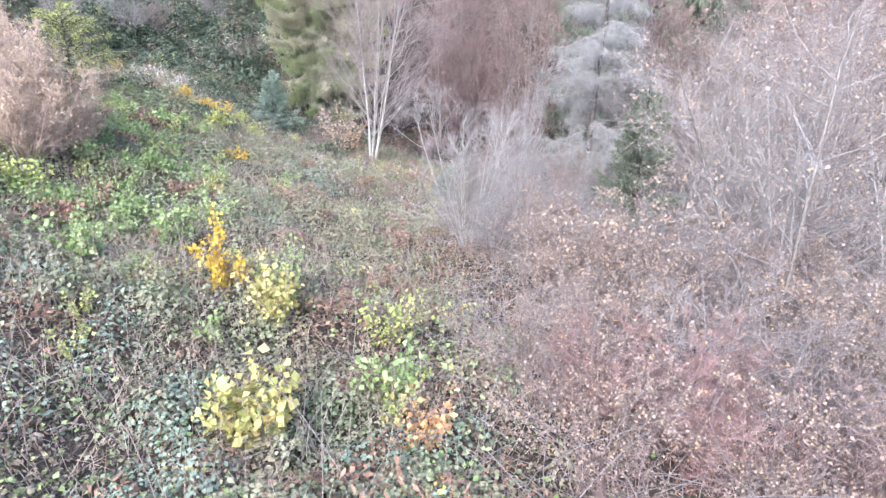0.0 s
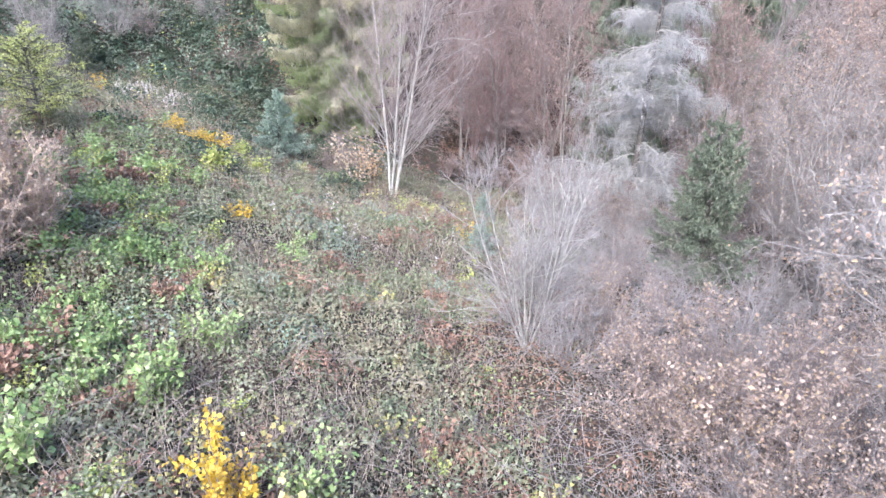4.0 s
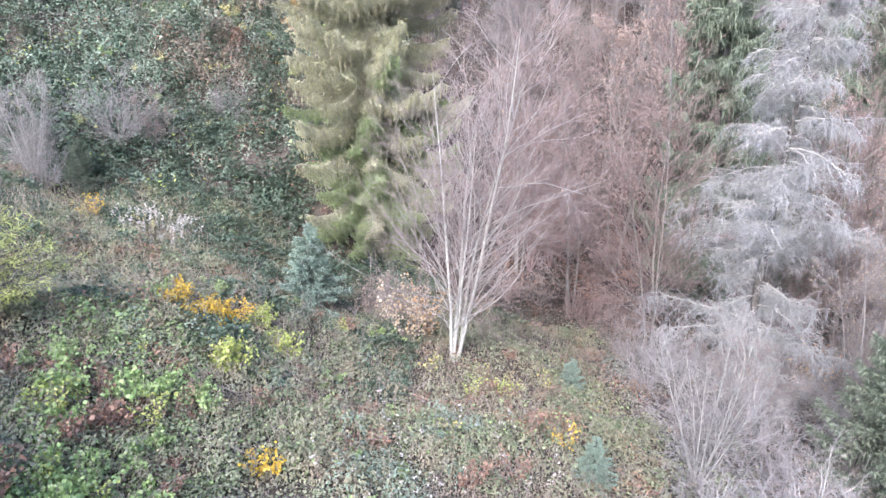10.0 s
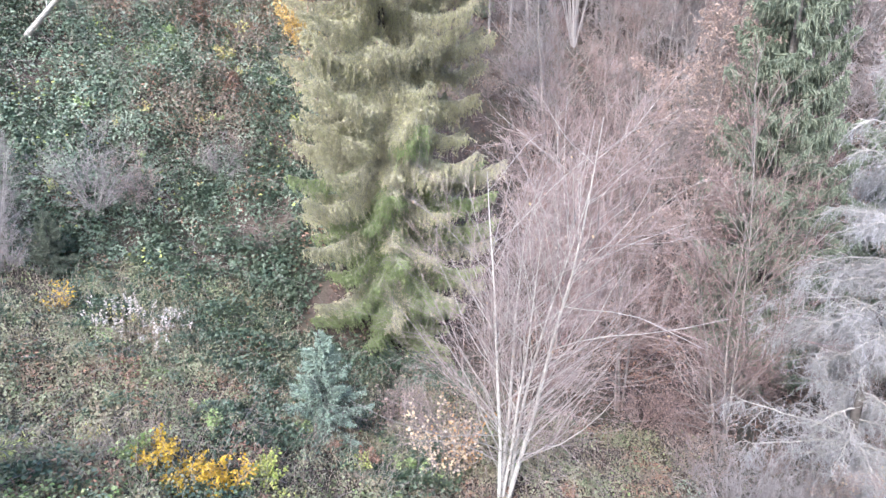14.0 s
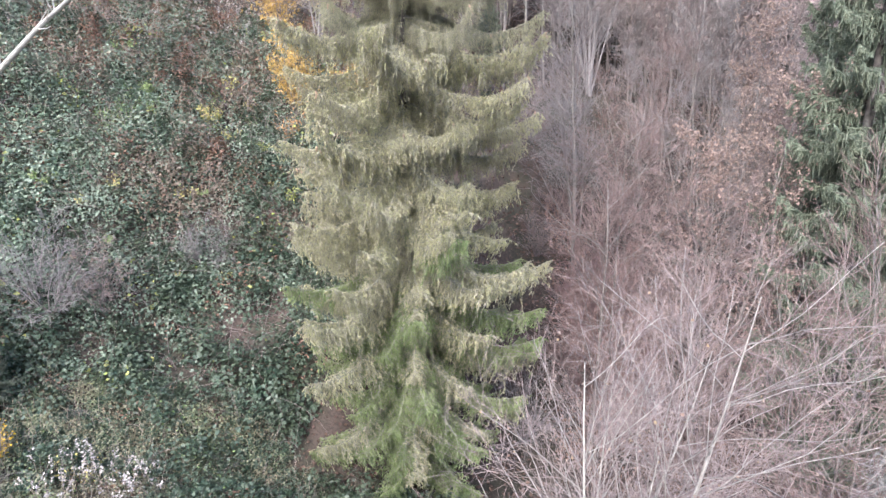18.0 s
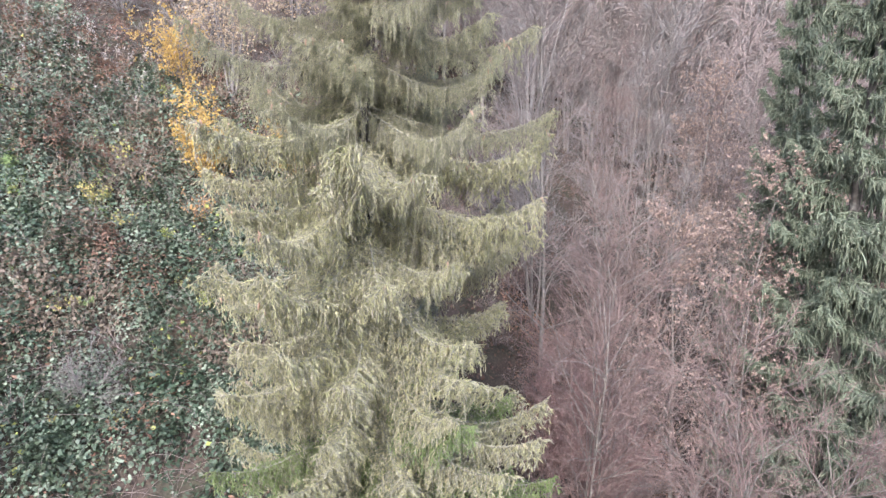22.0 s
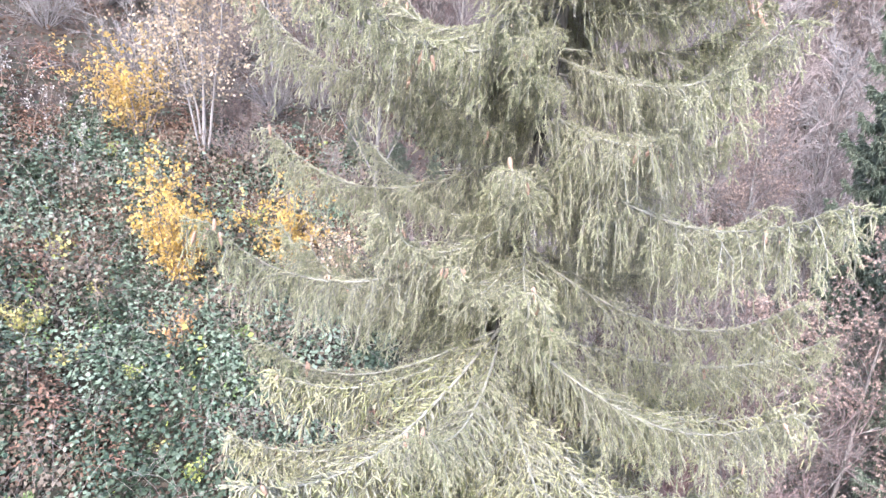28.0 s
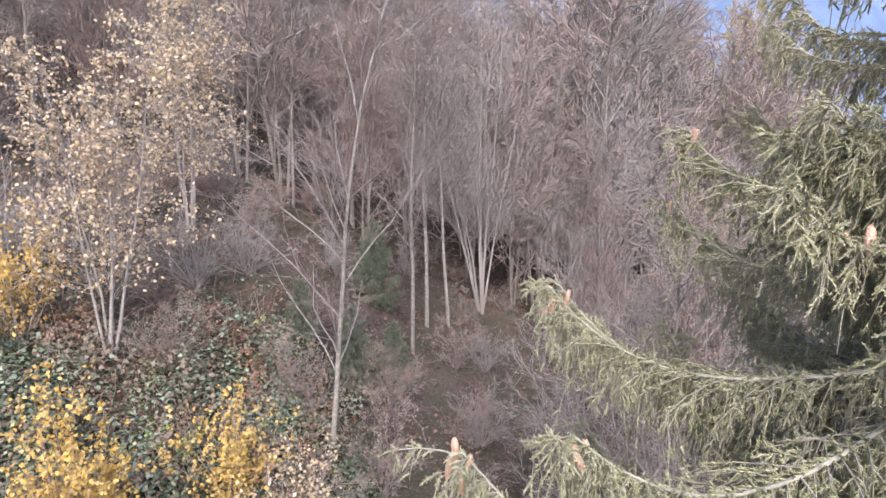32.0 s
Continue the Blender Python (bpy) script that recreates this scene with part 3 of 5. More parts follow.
def wispy_branch(length, *_):
    """A bare arching larch limb hung with lichen-grey wisps."""
    k = 10
    s = np.linspace(0, 1, k)
    arch = rng.uniform(0.1, 0.45)
    limb = np.stack([s * length, rng.normal(0, 0.12) * length * s * s, length * (arch * s - rng.uniform(0.25, 0.75) * s ** 2.2 + 0.18 * s ** 6)], 1)[None]
    limb[0, 1:] += rng.normal(size=(k - 1, 3)) * 0.012 * length
    n_side = int(7 * length) + 4
    i = np.zeros(n_side, int)
    at = along(limb, i, rng.uniform(0.1, 1, n_side) * (k - 1.001))
    h = np.stack([rng.uniform(0.2, 1, n_side), rng.normal(0, 0.8, n_side), rng.normal(-0.1, 0.35, n_side)], 1)
    reach = length * 0.3 * rng.uniform(0.3, 1.2, n_side) + 0.1
    side = grow(at, h, reach, 5, 0.2, -0.12)
    wood = joined([tubes(limb, tapered(1, k, 0.011 + 0.006 * length, 0.007), 5), tubes(side, tapered(n_side, 5, 0.01, 0.005), 3)])
    n_h = int(reach.sum() * 20 + length * 14)
    p = along(side, rng.integers(0, n_side, n_h), rng.uniform(0, 3.99, n_h))
    ln = 0.1 + rng.gamma(2.0, 0.13, n_h)
    tail = grow(p, rng.normal(size=(n_h, 3)) * 0.55 + np.array([0, 0, -0.6]), ln, 4, 0.25, -0.2)
    fork, _, _, _ = shoots(tail, ln, 3, 0.1, 0.9, 40, 0.5, 2, 0.2, -0.2, 0.3)
    return wood, joined([tubes(tail, tapered(n_h, 4, 0.0045, 0.003), 3), leaves(fork[:, 0], fork[:, 1] - fork[:, 0], np.linalg.norm(fork[:, 1] - fork[:, 0], axis=1), 0.007, 0.5)]), limb[0]


def cone_mesh():
    """A long hanging cone with rounded scaly outline."""
    s = np.linspace(0, 1, 9)
    line = np.stack([0 * s, 0 * s, -0.105 * s], 1)[None]
    r = 0.015 * np.array([0.3, 0.8, 1.0, 0.96, 1.02, 0.93, 0.85, 0.62, 0.12])
    return quad_mesh("cone", *tubes(line, r[None], 8), M_CONE, True)


def spruce(name, label, height, crown, first, whorl, needles, hang=0.26, spray=0.11, droop=0.22, dense=1.0, cones=0, bark=None, per=6, split=True, limb_bark=None, power=0.75, extra=(),
           tilt=(-6, 20), low_needles=None, top_needles=None, blade=0.24, drape=0.0, jitter=0.4, vary=(0.75, 1.12), bend=None, profile=None, maker=None, shy=None):
    """A spruce: trunk, single branches with hanging twigs, cones. crown: longest branch; first: height of the lowest; profile: heights and reaches; shy: a side and height with short branches."""
    tree = base(name, label, "tree")
    r0 = height * 0.0105
    trunk = grow(np.zeros((1, 3)), np.array([[0, 0, 1.0]]), np.array([height]), 14, 0.006, 0.03)
    if bend:
        sway = np.interp(trunk[0, :, 2], bend[0], bend[1])
        trunk[0, :, 0] += sway * bend[2][0]
        trunk[0, :, 1] += sway * bend[2][1]
    part("trunk", quad_mesh("trunk", *tubes(trunk, tapered(1, 14, r0, 0.01), 12), bark or M_MOSS_BARK, True), tree)
    sizes = [crown * q for q in (0.22, 0.4, 0.6, 0.8, 1.0)]
    kinds = []
    for q in sizes:
        row = []
        for _ in range(4):
            if maker:
                wood, green, limb = maker(q, droop * rng.uniform(0.7, 1.3), hang * (0.5 + 0.5 * q / crown), dense, drape)
            elif drape:
                wood, green, limb = drape_branch(q, droop * rng.uniform(0.8, 1.2), hang * (0.45 + 0.55 * q / crown), dense, drape * (0.75 + 0.25 * q / crown))
            else:
                wood, green, limb = spruce_branch(q, droop * rng.uniform(0.8, 1.2), hang * (0.5 + 0.5 * q / crown), spray, dense, blade)
            if split:
                row.append((quad_mesh("branch", *wood, limb_bark or bark or M_MOSS_BARK), quad_mesh("needles", *green, needles), limb))
            else:
                me = quad_mesh("branch", *joined([wood, green]), limb_bark or bark or M_MOSS_BARK)
                me.materials.append(needles)
                me.polygons.foreach_set("material_index", np.repeat([0, 1], [len(wood[1]), len(green[1])]).astype(np.int32))
                row.append((me, None, limb))
        kinds.append(row)
    cone = cone_mesh() if cones else None
    low, close = {}, []
    if low_needles:
        for row in kinds:
            for _, green, _ in row:
                low[green.name] = green.copy()
                low[green.name].materials[0] = low_needles
    if top_needles:
        for q in sizes:
            close.append([])
            for _ in range(3):
                wood, green, limb = maker(q, droop * rng.uniform(0.7, 1.3), hang * (0.45 + 0.4 * q / crown), dense, drape, True)
                close[-1].append((quad_mesh("branch", *wood, M_LICHEN_LIMB), quad_mesh("needles", *green, top_needles), limb))
    z, turn, made = first, 0.0, 0
    while z < height - 0.08 * height ** 0.5:
        rel = (z - first) / (height - first)
        reach = float(np.interp(z, *profile)) if profile else crown * (1 - rel) ** power * (0.72 + 0.28 * min(1, (z - first) / (0.12 * height)))
        for q in range(per + 3 if low_needles and rel < 0.4 else per + 2 if close and rel > 0.6 else per if rel < 0.8 or drape else 4):
            ang = turn + q * 360 / per * (0.68 if low_needles and rel < 0.4 else 1) + rng.normal(0, 14)
            want = max(0.06, reach * (rng.uniform(*vary) if drape else rng.uniform(0.62, 1.15)))
            zz = z + rng.uniform(-jitter, jitter) * whorl
            if shy and zz > shy[2] and shy[0] < ang % 360 < shy[1]:
                want *= 0.55
            if extra and z > extra[0][1] - whorl * 0.5:
                ang, zz, want = extra[0]
                extra = extra[1:]
            i = int(np.argmin([abs(want - s) for s in sizes]))
            wood, green, limb = close[i][rng.integers(0, 3)] if close and rel > 0.6 else kinds[i][rng.integers(0, 4)]
            b = part("branch", wood, tree)
            f = want / sizes[i]
            at = np.array([np.interp(zz, trunk[0, :, 2], trunk[0, :, c]) for c in (0, 1)])
            b.matrix_local = pose(at[0], at[1], zz, 0, -rng.normal(tilt[0] + (tilt[1] - tilt[0]) * rel, 5), ang) @ Matrix.Diagonal((f, f, f, 1))
            if split:
                part("needles", low[green.name] if low and rel < rng.uniform(0.08, 0.38) else green, b)
            if cones and rel > 0.42 and made < cones and rng.uniform() < 0.8:
                spot = rng.choice([1.0, 0.97, 0.85, 0.65])
                for _ in range(rng.integers(1, 5)):
                    c = part("cone", cone, b)
                    c.location = [np.interp(spot, np.linspace(0, 1, 12), np.interp(np.linspace(0, 1, 12), np.linspace(0, 1, len(limb)), limb[:, a])) + rng.normal(0, 0.04) for a in range(3)]
                    c.rotation_euler = (rng.normal(0, 0.25), rng.normal(0, 0.25), 0)
                    made += 1
        turn += 27 + rng.uniform(0, 20)
        z += whorl * (1 - 0.45 * rel)
    return tree


# ---- ground ----
def spaced(lo, mid0, mid1, hi, step):
    inner = np.arange(mid0, mid1 + step / 2, step)
    out = np.geomspace(step, hi - mid1, 26)
    return np.concatenate([(mid0 - np.geomspace(step, mid0 - lo, 26))[::-1], inner, mid1 + out])


gx, gy = spaced(-900, -32, 26, 900, 0.4), spaced(-600, -6, 62, 1200, 0.4)
X, Y = np.meshgrid(gx, gy)
V = np.stack([X, Y, ground(X, Y)], -1).reshape(-1, 3)
n = len(gx)
I = (np.arange(len(gy) - 1)[:, None] * n + np.arange(n - 1)).ravel()
tagged(new("ground", quad_mesh("ground", V, np.stack([I, I + 1, I + n + 1, I + n], 1), M_GROUND, True)), "brown soil and leaf litter on a wooded slope", "ground", "", "structure")


def scatter(count, x0, x1, y0, y1, keep):
    reseed()
    x, y = rng.uniform(x0, x1, count), rng.uniform(y0, y1, count)
    k = rng.uniform(size=count) < keep(x, y)
    return x[k], y[k]


def lumps(x, y, f=1.0, o=0.0):
    return 0.5 + 0.5 * np.sin(x * 1.1 * f + o + 2 * np.sin(y * 0.63 * f + o)) * np.sin(y * 1.3 * f - o + 1.7 * np.sin(x * 0.71 * f))


def clearing(x, y):
    """Where brambles grow: 1 on the open slope, 0 in the wood."""
    edge = np.interp(y, (4, 8, 12, 16, 20, 26), (0.6, -0.3, -1.0, -1.1, -0.3, -0.6))
    open_slope = 1 / (1 + np.exp((x - edge) * 1.6)) * (y < 28.5)
    bank = (x < -10.3 + 0.25 * (y - 34)) * (y >= 28.5) / (1 + np.exp((y - 41.5 + 0.9 * np.sin(x * 1.3)) * 1.2))
    return np.clip(open_slope + bank, 0, 1)


def mound(x, y):
    """Height of the bramble hummocks, 0 to 1."""
    return np.clip(lumps(x, y, 1.7) * lumps(x, y, 0.7, 1.0) + 0.35 * lumps(x, y, 4.1, 0.5) - 0.1, 0.03, 1.2)


def leaf_carpet(name, label, x, y, height, size, mat, tilt=0.4, wide=0.75):
    n = len(x)
    top = 0.08 + height * mound(x, y)
    z = ground(x, y) + top * np.sqrt(rng.uniform(0.25, 1, n))
    d = rng.normal(size=(n, 3)) * np.array([1, 1, tilt]) + np.array([0, 0, -0.15])
    s = size * rng.uniform(0.55, 1.3, n)
    return tagged(new(name, quad_mesh(name, *leaves(np.stack([x, y, z], 1), d, s, s * wide, 0.15), mat)), label, "undergrowth", "", "stuff")


def dome_field(name, label, count, box, keep, radius, height, per, size, mat, wide=0.72, droop=0.3):
    """Rounded cushions of leaves that lie like shingles over each clump."""
    x, y = scatter(count, *box, keep)
    r = radius * rng.uniform(0.55, 1.35, len(x))
    i = np.repeat(np.arange(len(x)), np.maximum(12, (per * r * r).astype(int)))
    n = len(i)
    rho, a = np.sqrt(rng.uniform(0, 1.1, n)), rng.uniform(0, 2 * np.pi, n)
    lobes = 1 + 0.25 * np.sin(3 * a + x[i] * 7) + 0.15 * np.sin(5 * a + y[i] * 9)
    out = np.stack([np.cos(a), np.sin(a), 0 * a], 1)
    px, py = x[i] + out[:, 0] * rho * r[i] * lobes, y[i] + out[:, 1] * rho * r[i] * lobes
    h = (height * rng.uniform(0.45, 1.25, len(x)))[i]
    z = ground(px, py) + 0.06 + h * np.clip(1.1 - rho ** 2, 0, 1) * rng.uniform(0.7, 1.0, n)
    facing = unit(out * rho[:, None] * 0.9 + np.array([0, 0, 0.75]) + rng.normal(size=(n, 3)) * 0.24)
    d = out * 0.6 + rng.normal(size=(n, 3)) * 0.6 + np.array([0, 0, -droop])
    s = size * rng.uniform(0.55, 1.3, n)
    return tagged(new(name, quad_mesh(name, *laid_leaves(np.stack([px, py, z], 1), d, facing, s, s * wide), mat)), label, "undergrowth", "", "stuff")


def dry_patch(x, y):
    return np.clip(lumps(x, y, 0.55, 3.3) * 2.6 - 1.0 + 0.8 * lumps(x, y, 2.2, 1.0) - 0.4, 0, 1)


x, y = scatter(420000, -22, 3, 2, 29, lambda x, y: clearing(x, y) * (1 - 0.8 * dry_patch(x, y)) * np.clip(1.3 - 0.025 * y, 0.5, 1) * np.where(x < -15, 0.5, 1))
leaf_carpet("bramble_thicket", "low green bramble thicket over the open slope", x, y, 0.35, 0.066, M_BRAMBLE)
dome_field("bramble_cushion", "rounded cushions of green bramble leaves", 3400, (-18, 2.5, 2, 29), lambda x, y: clearing(x, y) * (1 - 0.75 * dry_patch(x, y)), 0.34, 0.45, 1300, 0.058, M_BRAMBLE)
dome_field("blue_bramble_cushion", "cushions of bluish green bramble leaves", 700, (-14, 0, 2, 27), lambda x, y: clearing(x, y) * np.clip(lumps(x, y, 0.5, 2.2) * 3 - 1.6 + 0.9 * (y < 7), 0, 1) * np.clip(1.2 - 0.04 * y, 0.3, 1), 0.42, 0.45, 1300, 0.054, M_SILVER)
dome_field("withered_cushion", "cushions of withered grey-brown leaves", 1300, (-16, 2.5, 2, 29), lambda x, y: clearing(x, y) * (0.12 + 0.88 * dry_patch(x, y)), 0.3, 0.36, 1300, 0.05, M_DRY, 0.5)
dome_field("bracken_clump", "clumps of rust-brown dead bracken", 420, (-15, 1.5, 3, 27), lambda x, y: clearing(x, y) * np.clip(lumps(x, y, 0.9, 7) * 3 - 1.5, 0.05, 1), 0.28, 0.4, 1500, 0.07, M_BRACKEN, 0.4)
dome_field("gully_bracken", "rust-brown dead bracken at the gully's edge", 160, (-2.6, 1.6, 4, 17), lambda x, y: 0.4 + 0.6 * lumps(x, y, 1.4, 3), 0.3, 0.4, 1300, 0.07, M_BRACKEN, 0.4)
x, y = scatter(330000, -20, 3, 2, 29, lambda x, y: clearing(x, y) * (0.06 + 0.8 * dry_patch(x, y)) * np.clip(1.3 - 0.03 * y, 0.4, 1))
leaf_carpet("withered_undergrowth", "grey-brown withered leaves and stems between the brambles", x, y, 0.42, 0.075, M_DRY, 0.9, 0.4)
x, y = scatter(200000, -30, -3, 28, 48, lambda x, y: clearing(x, y) * np.clip(lumps(x, y, 1.1, 4) * 1.6 - 0.2, 0.12, 0.9))
leaf_carpet("bank_bramble", "dense dark green bramble and ivy covering the steep bank", x, y, 0.5, 0.11, M_BANK)
dome_field("bank_cushion", "heaped dark green bramble leaves on the steep bank", 1700, (-28, -6, 28, 45), lambda x, y: clearing(x, y) * np.clip(lumps(x, y, 1.1, 4) * 2 - 0.35, 0.1, 1) * np.clip(1.3 - 0.13 * (y - 35), 0.25, 1), 0.5, 0.75, 460, 0.12, M_BANK)
dome_field("silver_bank_cushion", "heaped bramble leaves with silvery undersides on the bank", 1700, (-27, -9, 30, 46), lambda x, y: clearing(x, y) * np.clip(lumps(x, y, 0.7, 1.1) * 2.0 - 0.9 + 0.13 * (y - 31.5), 0, 1) * np.clip(1.3 - 0.12 * (y - 37), 0.3, 1), 0.5, 0.6, 420, 0.1, M_SILVER)
x, y = scatter(120000, -20, -6, 19, 29.5, lambda x, y: clearing(x, y) * np.clip(lumps(x, y, 0.9, 2.7) * 2.6 - 0.7 + 0.12 * (y - 25), 0, 1))
leaf_carpet("ridge_ivy", "dark green ivy and bramble behind the ridge", x, y, 0.75, 0.09, M_BANK)
x, y = scatter(150000, -20, 3, 2, 29, lambda x, y: clearing(x, y) * np.clip(lumps(x, y, 1.3, 7) * 4 - 2.75, 0, 1))
leaf_carpet("dead_bracken", "rust-brown dead bracken among the brambles", x, y, 0.7, 0.11, M_BRACKEN, 0.4, 0.35)
x, y = scatter(50000, -28, -6, 29, 48, lambda x, y: clearing(x, y) * np.clip(lumps(x, y, 0.9, 5) * 3 - 2.0, 0, 1))
leaf_carpet("bank_bracken", "rust-brown dead bracken on the bank", x, y, 0.85, 0.14, M_BRACKEN, 0.4, 0.4)
x, y = scatter(130000, -26, -8, 29, 46, lambda x, y: clearing(x, y) * np.maximum(np.clip(0.12 * (y - 35), 0, 0.5), np.clip((-16 - x) * 0.6, 0, 1)) * np.clip(lumps(x, y, 0.8, 6.2) * 2.4 - 0.6, 0.1, 1))
leaf_carpet("silver_bramble", "silvery green bramble leaves high on the bank", x, y, 1.0, 0.11, M_SILVER)
x, y = scatter(16000, -4.5, 2, 32.5, 41, lambda x, y: np.clip(lumps(x, y, 0.9, 1.4) * 2.4 - 0.5, 0.1, 1))
leaf_carpet("dead_bracken", "rust-red dead bracken on the forest floor", x, y, 0.6, 0.12, M_BRACKEN, 0.5, 0.4)
x, y = scatter(170000, -26, -8, 30, 43, lambda x, y: clearing(x, y) * np.clip(lumps(x, y, 0.6, 2.1) * 2.2 - 1.0 + 0.11 * (y - 36), 0.0, 0.9))
leaf_carpet("bank_withered", "grey-brown withered bracken and leaves on the bank", x, y, 0.95, 0.11, M_DRY, 0.8)
x, y = scatter(40000, -20, 3, 2, 29, lambda x, y: clearing(x, y) * np.clip(lumps(x, y, 0.6, 3) * 3 - 1.5, 0.03, 1))
leaf_carpet("green_seedling", "scattered light green seedlings and yellowing leaves", x, y, 0.6, 0.07, LEAF["green"])
x, y = scatter(12000, -26, -6, 29, 46, lambda x, y: clearing(x, y) * np.clip(lumps(x, y, 1.0, 9) * 3 - 2.1, 0.03, 1))
leaf_carpet("bank_seedling", "pale green leaves standing out on the bank", x, y, 0.9, 0.14, LEAF["lime"])
x, y = scatter(230000, -24, 26, 3, 75, lambda x, y: (1 - clearing(x, y)) * (0.4 + 0.6 * lumps(x, y, 0.7, 1)) * np.where(y > 50, 0.6, 1))
leaf_carpet("leaf_litter", "red-brown fallen leaves on the forest floor", x, y, 0.22, 0.12, M_LITTER, 0.3)


dome_field("bank_bracken_clump", "rust-brown bracken heaped on the upper bank", 520, (-23, -9.5, 35, 46), lambda x, y: clearing(x, y) * np.clip(lumps(x, y, 0.9, 6.0) * 1.4 - 0.55 + 0.14 * (y - 36.5), 0, 1), 0.42, 0.72, 1400, 0.085, M_BRACKEN, 0.5)
dome_field("bank_green_clump", "fresh green leaves heaped on the upper bank", 210, (-21, -9.5, 34, 43), lambda x, y: clearing(x, y) * np.clip(lumps(x, y, 0.9, 3.1) * 2.4 - 1.0, 0, 1), 0.4, 0.5, 520, 0.08, LEAF["weed"])
dome_field("slope_green_clump", "fresh green bramble leaves on the side of the slope", 230, (-13, -6.5, 8, 19), lambda x, y: np.clip(1.3 - 0.55 * np.abs(x + 7.8 + 0.36 * (y - 9)), 0, 1), 0.36, 0.5, 800, 0.075, LEAF["weed"])


def stalk_field(name, label, count, box, keep, height, mat, radius=0.004, heads=None):
    x, y = scatter(count, *box, keep)
    n = len(x)
    p = np.stack([x, y, ground(x, y)], 1)
    ln = height * rng.uniform(0.4, 1.2, n)
    lines = grow(p, np.array([0, 0, 1.0]) + rng.normal(size=(n, 3)) * 0.35, ln, 3, 0.15, 0)
    ob = tagged(new(name, quad_mesh(name, *tubes(lines, tapered(n, 3, radius, radius * 0.5), 3), mat)), label, "undergrowth", "", "stuff")
    if heads:
        q = lines[:, -1].repeat(heads, 0) + rng.normal(size=(n * heads, 3)) * np.array([0.03, 0.03, 0.07])
        z = rng.uniform(0.03, 0.07, len(q))
        part("seed_head", quad_mesh("seed_head", *leaves(q, rng.normal(size=q.shape), z, z * 0.7), M_SEED), ob)["kind"] = "stuff"
    return ob


stalk_field("dry_stalk", "dry grey-brown stalks standing in the brambles", 30000, (-20, 3, 3, 29), lambda x, y: clearing(x, y) * (0.15 + 0.85 * lumps(x, y, 0.8, 6)), 0.75, M_STALK)
def cane_field(name, label, count, box, keep, reach, mat):
    x, y = scatter(count, *box, keep)
    n = len(x)
    p = np.stack([x, y, ground(x, y)], 1)
    lines = grow(p, rng.normal(size=(n, 3)) * np.array([1, 1, 0.2]) + np.array([0, 0, 1.1]), reach * rng.uniform(0.5, 1.3, n), 6, 0.12, -0.28)
    return tagged(new(name, quad_mesh(name, *tubes(lines, tapered(n, 6, 0.006, 0.0025), 3), mat)), label, "undergrowth", "", "stuff")


cane_field("bramble_cane", "arching leafless bramble canes over the slope", 5000, (-18, 3, 3, 29), lambda x, y: clearing(x, y), 1.3, M_TWIG)
cane_field("bank_cane", "arching grey bramble canes on the bank", 9000, (-27, -6, 29, 46), lambda x, y: clearing(x, y) * np.clip(0.2 * (y - 29), 0.25, 1) * lumps(x, y, 0.9, 2.0), 2.2, M_TWIG_BEECH)
cane_field("gully_cane", "grey and pink canes tangled along the gully's edge", 7000, (-1.5, 8, 3, 27), lambda x, y: 1 - clearing(x, y), 1.8, M_TWIG_GREY)
stalk_field("bank_stalk", "dry grey stalks on the bank", 9000, (-28, -6, 29, 47), lambda x, y: clearing(x, y) * lumps(x, y, 0.7, 8) * np.clip(0.2 * (y - 31), 0.1, 1), 1.1, M_STALK, 0.006)
stalk_field("white_willowherb", "white fluffy seed heads of dead willowherb", 120, (-15.7, -13.7, 25.0, 26.6), lambda x, y: lumps(x, y, 2.5), 0.9, M_STALK, 0.006, 14)
stalk_field("white_willowherb", "white seed heads of dead weeds on the slope", 130, (-6.6, -2.6, 16.5, 20), lambda x, y: lumps(x, y, 1, 2), 0.6, M_STALK, 0.005, 7)
stalk_field("white_willowherb", "whitish dead weeds high on the bank", 160, (-20.5, -16.5, 39.5, 42.5), lambda x, y: 1 + 0 * x, 0.9, M_STALK, 0.006, 9)

# ---- large conifers ----
big_spruce = spruce("spruce_tree", "tall old spruce with drooping olive-green twigs and long cones", 18.4, 3.3, 1.5, 0.6, M_SPRUCE, 0.55, 0.08, 0.27, 1.0, 240, None, 6, limb_bark=M_LICHEN_LIMB,
                    bend=((0, 8, 11, 13.5, 15, 18.4), (0, -0.1, -0.2, 0.25, 0.5, 1.0), (0.78, -0.63)), maker=curtain_branch, shy=(140, 285, 12.2),
                    profile=((1.5, 3, 5, 7, 10, 12, 14, 15, 16, 17, 18.4), (2.9, 3.0, 3.15, 3.25, 3.2, 2.8, 2.3, 1.9, 1.5, 1.0, 0.3)), vary=(0.7, 1.12),
                    extra=((191, 12.6, 2.8), (330, 13.1, 2.0), (170, 13.45, 2.45), (352, 14.1, 1.4), (182, 14.3, 2.5), (211, 14.45, 2.2), (184, 14.65, 2.13)), tilt=(-36, 22),
                    low_needles=M_SPRUCE_LOW, top_needles=M_SPRUCE_TOP, drape=0.0095, jitter=0.45)
big_spruce.matrix_world = pose(-8.6, 29.7, 7.5)
dark_spruce = spruce("spruce_tree", "dark green spruce at the edge of the bare wood", 24, 3.0, 1.2, 1.05, M_SPRUCE_DARK, 0.5, 0.15, 0.3, 1.2, 0, None, 6, False, tilt=(-16, 14), drape=0.024, jitter=0.25)
dark_spruce.matrix_world = place(4.6, 35.0)
copy_thing(dark_spruce, place(6.2, 40.2, 70, 0.95))
copy_thing(dark_spruce, place(10.5, 37, 170, 1.05))
